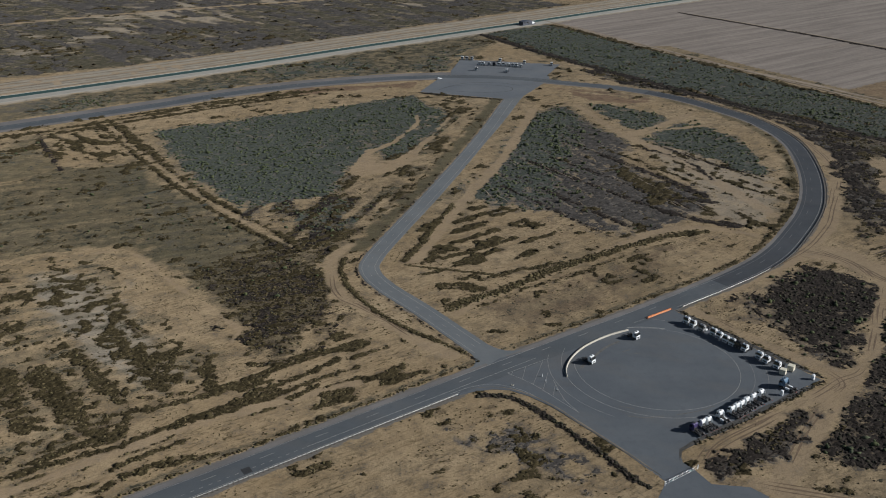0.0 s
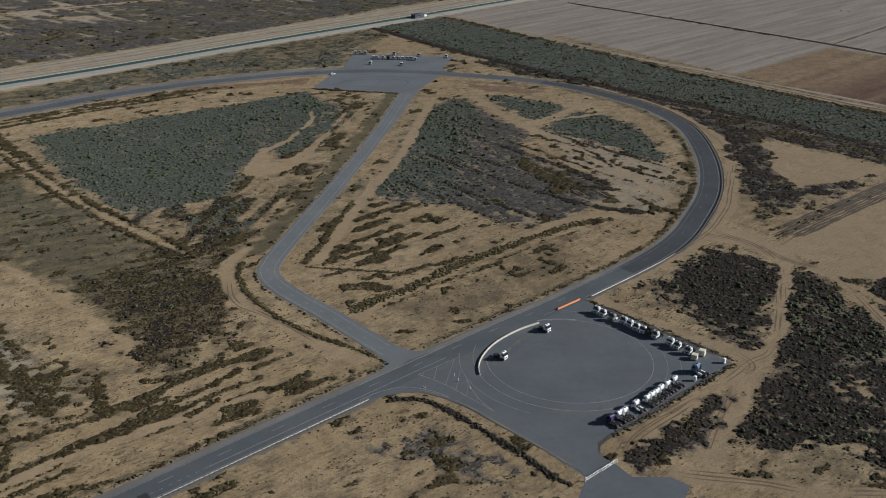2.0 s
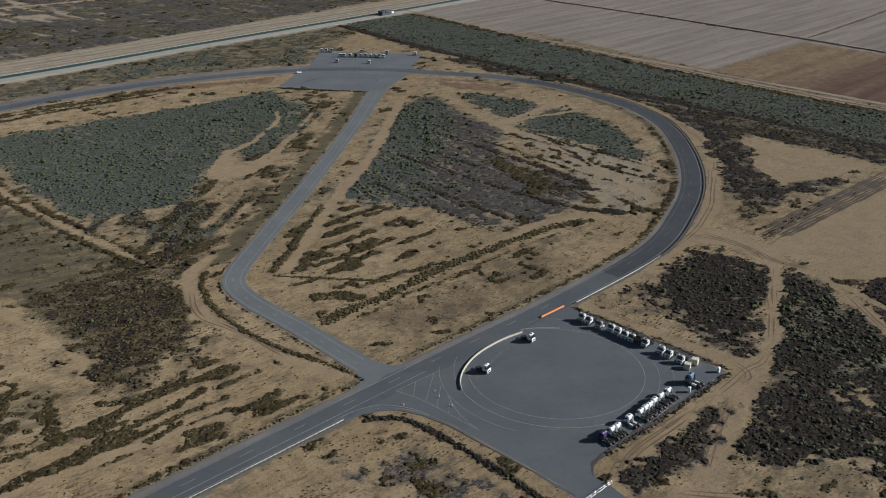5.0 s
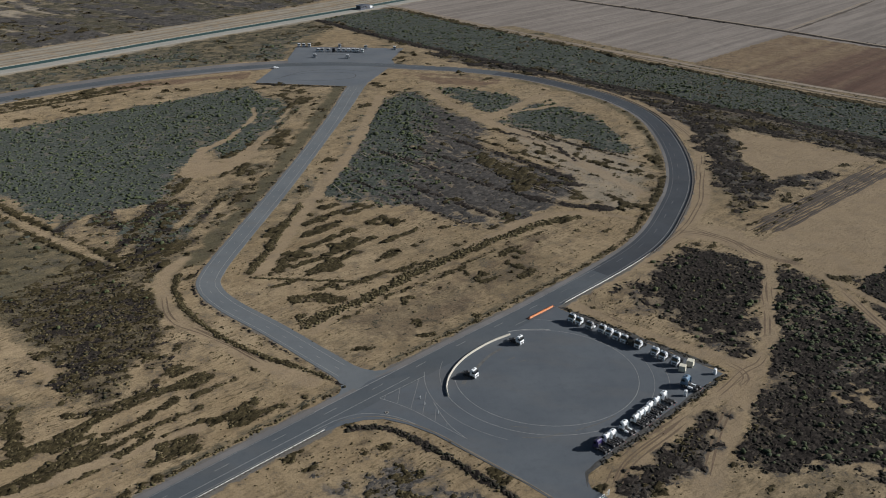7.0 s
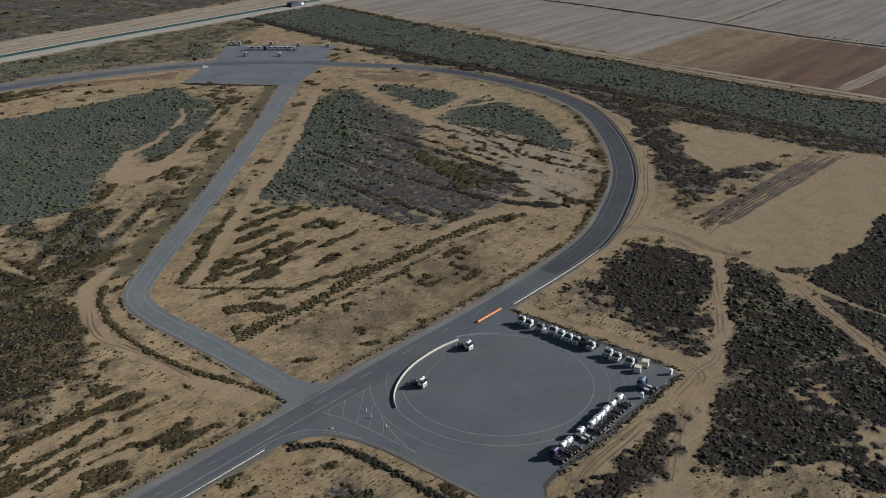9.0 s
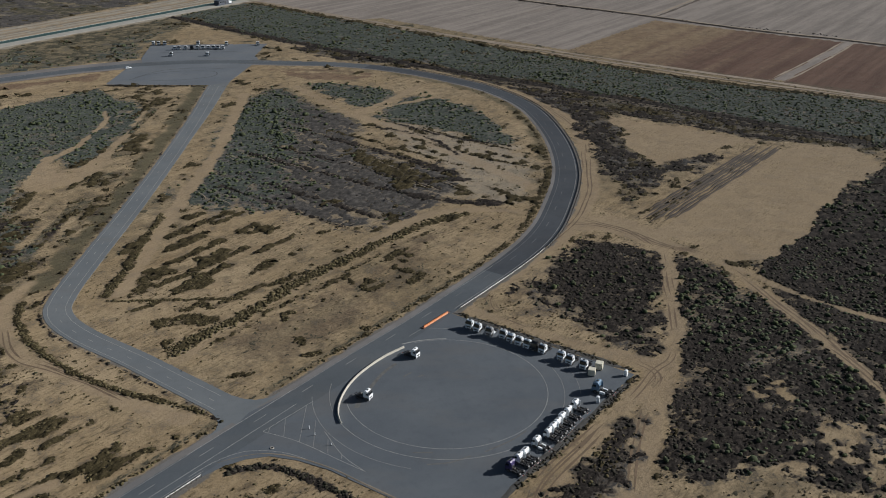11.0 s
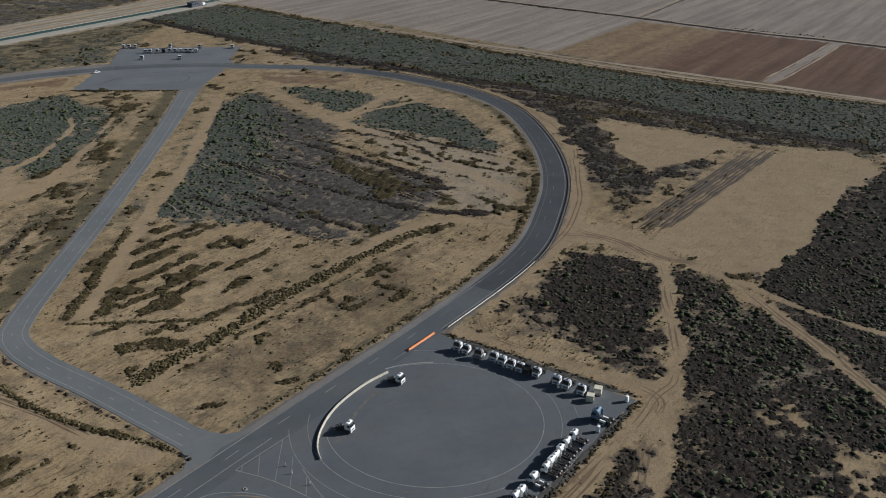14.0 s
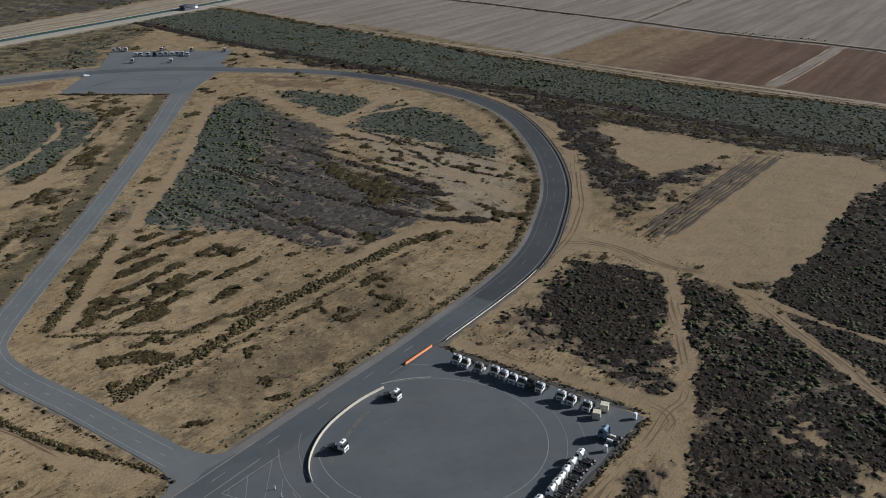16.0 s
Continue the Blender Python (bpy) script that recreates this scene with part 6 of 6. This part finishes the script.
def heath(box, gap, high, edge, seed, where):
    """Low, tangled sheets of twigs wherever a cover is thick."""
    rng = np.random.default_rng(seed)
    xs, ys = np.arange(box[0], box[1], gap), np.arange(box[2], box[3], gap)
    X, Y = np.meshgrid(xs, ys)
    X = X + rng.uniform(-0.4, 0.4, X.shape) * gap
    Y = Y + rng.uniform(-0.4, 0.4, Y.shape) * gap
    covers = cover_at(X.ravel(), Y.ravel())[0]
    ok = clear_of_paving(X.ravel(), Y.ravel()).reshape(X.shape)
    lie = height_at(X.ravel(), Y.ravel()).reshape(X.shape)
    idx = np.arange(X.size).reshape(X.shape)
    broken = 0.55 * grain(X, Y, max(1.9, gap * 1.7), 71) + 0.45 * grain(X, Y, max(4.5, gap * 3), 72)
    taken = np.zeros(X.shape, bool)
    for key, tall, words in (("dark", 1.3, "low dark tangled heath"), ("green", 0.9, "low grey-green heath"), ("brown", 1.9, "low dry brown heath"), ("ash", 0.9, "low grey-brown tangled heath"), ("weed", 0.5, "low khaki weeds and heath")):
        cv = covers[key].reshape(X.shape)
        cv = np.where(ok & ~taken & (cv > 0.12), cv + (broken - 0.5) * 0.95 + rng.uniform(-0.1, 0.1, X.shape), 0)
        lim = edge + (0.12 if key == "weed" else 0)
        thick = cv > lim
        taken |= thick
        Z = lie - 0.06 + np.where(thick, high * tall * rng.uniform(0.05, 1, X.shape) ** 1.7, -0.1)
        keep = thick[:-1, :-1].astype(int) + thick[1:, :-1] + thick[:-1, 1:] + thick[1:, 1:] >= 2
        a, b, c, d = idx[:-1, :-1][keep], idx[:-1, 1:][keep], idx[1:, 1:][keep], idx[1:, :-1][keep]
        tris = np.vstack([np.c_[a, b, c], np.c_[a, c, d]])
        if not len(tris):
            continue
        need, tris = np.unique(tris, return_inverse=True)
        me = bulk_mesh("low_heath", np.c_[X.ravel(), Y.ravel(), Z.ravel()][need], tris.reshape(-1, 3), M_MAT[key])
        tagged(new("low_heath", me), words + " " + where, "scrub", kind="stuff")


heath((-200, 250, 200, 400), 0.65, 0.34, 0.5, 11, "near the roads")
heath((250, 470, 200, 400), 1.3, 0.5, 0.5, 15, "east of the sandy field")
heath((-300, 460, 400, 700), 1.35, 0.58, 0.5, 12, "inside the loop and beyond")
heath((-480, 420, 700, 1000), 2.4, 1.0, 0.5, 13, "by the canal")
heath((-640, 160, 1000, 1300), 4.0, 1.0, 0.5, 14, "beyond the canal")

# name, cover, leaves, bushes per square metre, sizes, label
KINDS = (("green_scrub", "green", M_LEAF_GREEN, 0.52, (0.35, 1.05), "grey-green scrub bushes over sandy ground"),
         ("brown_scrub", "brown", M_LEAF_BROWN, 0.6, (0.22, 0.65), "dry brown grass tufts and low bushes"),
         ("dark_scrub", "dark", M_LEAF_DARK, 0.4, (0.3, 0.85), "dark dry low scrub"))
for zone, (x0, x1, y0, y1, per, grow, shapes) in enumerate(((-200, 250, 200, 400, 1.0, 1.0, DOME), (-280, 480, 300, 700, 0.5, 1.1, DOME_FAR), (-420, 560, 700, 1010, 0.26, 1.35, DOME_FAR))):
    rng = np.random.default_rng(60 + zone)
    n = int((x1 - x0) * (y1 - y0) * per)
    x, y = rng.uniform(x0, x1, n), rng.uniform(y0, y1, n)
    cv, _, _ = cover_at(x, y)
    ok = clear_of_paving(x, y)
    if zone == 1:
        ok &= (y > 400) | (x > 250)
    draw = rng.uniform(0, 1, n)
    for name, key, mat, thick, size, label in KINDS:
        take = ok & (draw < cv[key] * thick) & (cv[key] > 0.3)
        k = size[0] + (size[1] - size[0]) * rng.uniform(0, 1, int(take.sum())) ** 1.6
        if take.sum():
            scatter(name, x[take], y[take], k * grow, shapes, mat, 80 + zone, label, 0.4, 0.85)
    if zone < 2:
        bare = ok & (cv["track"] < 0.25) & (cv["plough"] + cv["red"] < 0.3) & ~inside(x, y, SAND_FIELD) & (cv["gravel"] < 0.3) & (draw > 0.98 - (0.4 if zone == 0 else 0.3) * grain(x, y, 20, 90) * step01(row_grain(x, y, 36, 16, 2.2, 91), 0.5, 0.7))
        scatter("dry_tufts", x[bare], y[bare], rng.uniform(0.2, 0.45, int(bare.sum())) * grow, TUFT, M_LEAF_BROWN, 90 + zone, "small dry grass tufts on sand")

# single green shrubs standing out of the heath
SHRUB = [shrub_shape(shape_rng) for _ in range(8)]
for x0, x1, y0, y1, per, span in ((-200, 480, 200, 400, 0.1, (0.7, 1.4)), (-280, 480, 400, 720, 0.1, (0.7, 1.5)), (-60, 480, 560, 1010, 0.05, (0.9, 1.9))):
    rng = np.random.default_rng(int(y0) + 3)
    n = int((x1 - x0) * (y1 - y0) * per)
    x, y = rng.uniform(x0, x1, n), rng.uniform(y0, y1, n)
    cv, _, _ = cover_at(x, y)
    patch_of = step01(grain(x, y, 24, 75) * 0.65 + grain(x, y, 7, 76) * 0.35, 0.42, 0.66)
    thick = cv["green"] * (0.32 + 0.4 * (x > 0) * (x < 200) * (y > 440) * (y < 700)) * (0.1 + patch_of)
    in_dark = np.where(inside(x, y, SHRUB_ZONE) | inside(x, y, SHRUB_EAST), 1.6, 0.12 + 0.2 * patch_of + 0.35 * patch_of * (x > 206)) * cv["dark"] * (x > 110) * (y < 420)
    take = clear_of_paving(x, y) & (rng.uniform(0, 1, n) < np.maximum(thick, in_dark)) & (cv["track"] < 0.3)
    scatter("green_shrubs", x[take], y[take], (span[0] + (span[1] - span[0]) * rng.uniform(0, 1, int(take.sum())) ** 1.8), SHRUB, M_LEAF_SHRUB, 97, "yellow-green shrubs standing in dark heath")


# lines of bushes along edges: line, half width, bushes a metre, sizes, leaves, label
def hedge(line, half, per, sizes, leaves, label, seed):
    rng = np.random.default_rng(seed)
    line = np.asarray(line, float)[:, :2]
    run = np.r_[0, np.cumsum(np.hypot(*np.diff(line, axis=0).T))]
    n = int(run[-1] * per)
    s = rng.uniform(0, run[-1], n)
    nn = normals2(line)
    off = np.clip(rng.normal(0, 0.5, n), -1, 1) * half
    x = np.interp(s, run, line[:, 0]) + np.interp(s, run, nn[:, 0]) * off
    y = np.interp(s, run, line[:, 1]) + np.interp(s, run, nn[:, 1]) * off
    keep = (rng.uniform(0, 1, n) < 0.35 + 1.3 * grain(x, y, 5, seed)) & clear_of_paving(x, y)
    scatter("bush_row", x[keep], y[keep], rng.uniform(*sizes, int(keep.sum())), DOME, leaves, seed, label, 0.45, 0.95)


HEDGES = (
    (smooth_line([(1, 339), (8, 347), (19, 354), (33, 366), (48, 379), (63, 390), (86, 405), (110, 419), (128, 424)]), 3.2, 6.5, (0.35, 0.8), M_LEAF_BROWN, "dense brown bush row inside the loop"),
    (smooth_line([(-18, 389), (-10, 413), (-3, 438), (5, 465)]), 1.4, 5.0, (0.28, 0.6), M_LEAF_BROWN, "brown bush row beside the side road"),
    (smooth_line([(-17, 384), (2, 379), (21, 374), (28, 372)]), 0.6, 2.6, (0.3, 0.6), M_LEAF_BROWN, "thin brown bush row on sand"),
    (smooth_line([(-45, 392), (-46, 380), (-42, 365), (-33, 347), (-21, 330), (-7, 317), (4, 308), (9, 303)]), 1.1, 5.0, (0.25, 0.55), M_LEAF_BROWN, "brown bush row along the side road"),
    (smooth_line([(93.4, 340.6), (113, 314), (133, 286.2)]), 0.6, 3.6, (0.22, 0.5), M_LEAF_DARK, "dark hedge along the pad's edge"),
    (smooth_line([(132.5, 283.8), (106, 265.4), (77.6, 246)]), 0.9, 3.6, (0.22, 0.5), M_LEAF_DARK, "dark hedge along the pad's edge"),
    (along_main(ROAD_START - 60, ROAD_START + 96, 6.9), 0.7, 1.5, (0.3, 0.6), M_LEAF_BROWN, "small brown bushes along the road's edge"),
    (along_main(ROAD_START + 146, ROAD_START + 300, 7.6), 1.4, 1.5, (0.25, 0.55), M_LEAF_BROWN, "brown low bushes along the road's edge"),
    (smooth_line([(12, 275.5), (21, 274.5), (28, 269), (36, 259), (43, 249), (50, 239), (56, 228.5), (60, 224)]), 0.9, 4.5, (0.3, 0.65), M_LEAF_DARK, "dark hedge along the pad's edge"),
)
HEDGES += ((smooth_line([(-20, 711.5), (14, 698.8), (46, 688)]), 0.9, 2.0, (0.5, 0.9), M_LEAF_DARK, "dark bushes along the far apron's edge"),)
for k, (line, half, per, sizes, leaves, label) in enumerate(HEDGES):
    hedge(line, half, per, sizes, leaves, label, 120 + k)
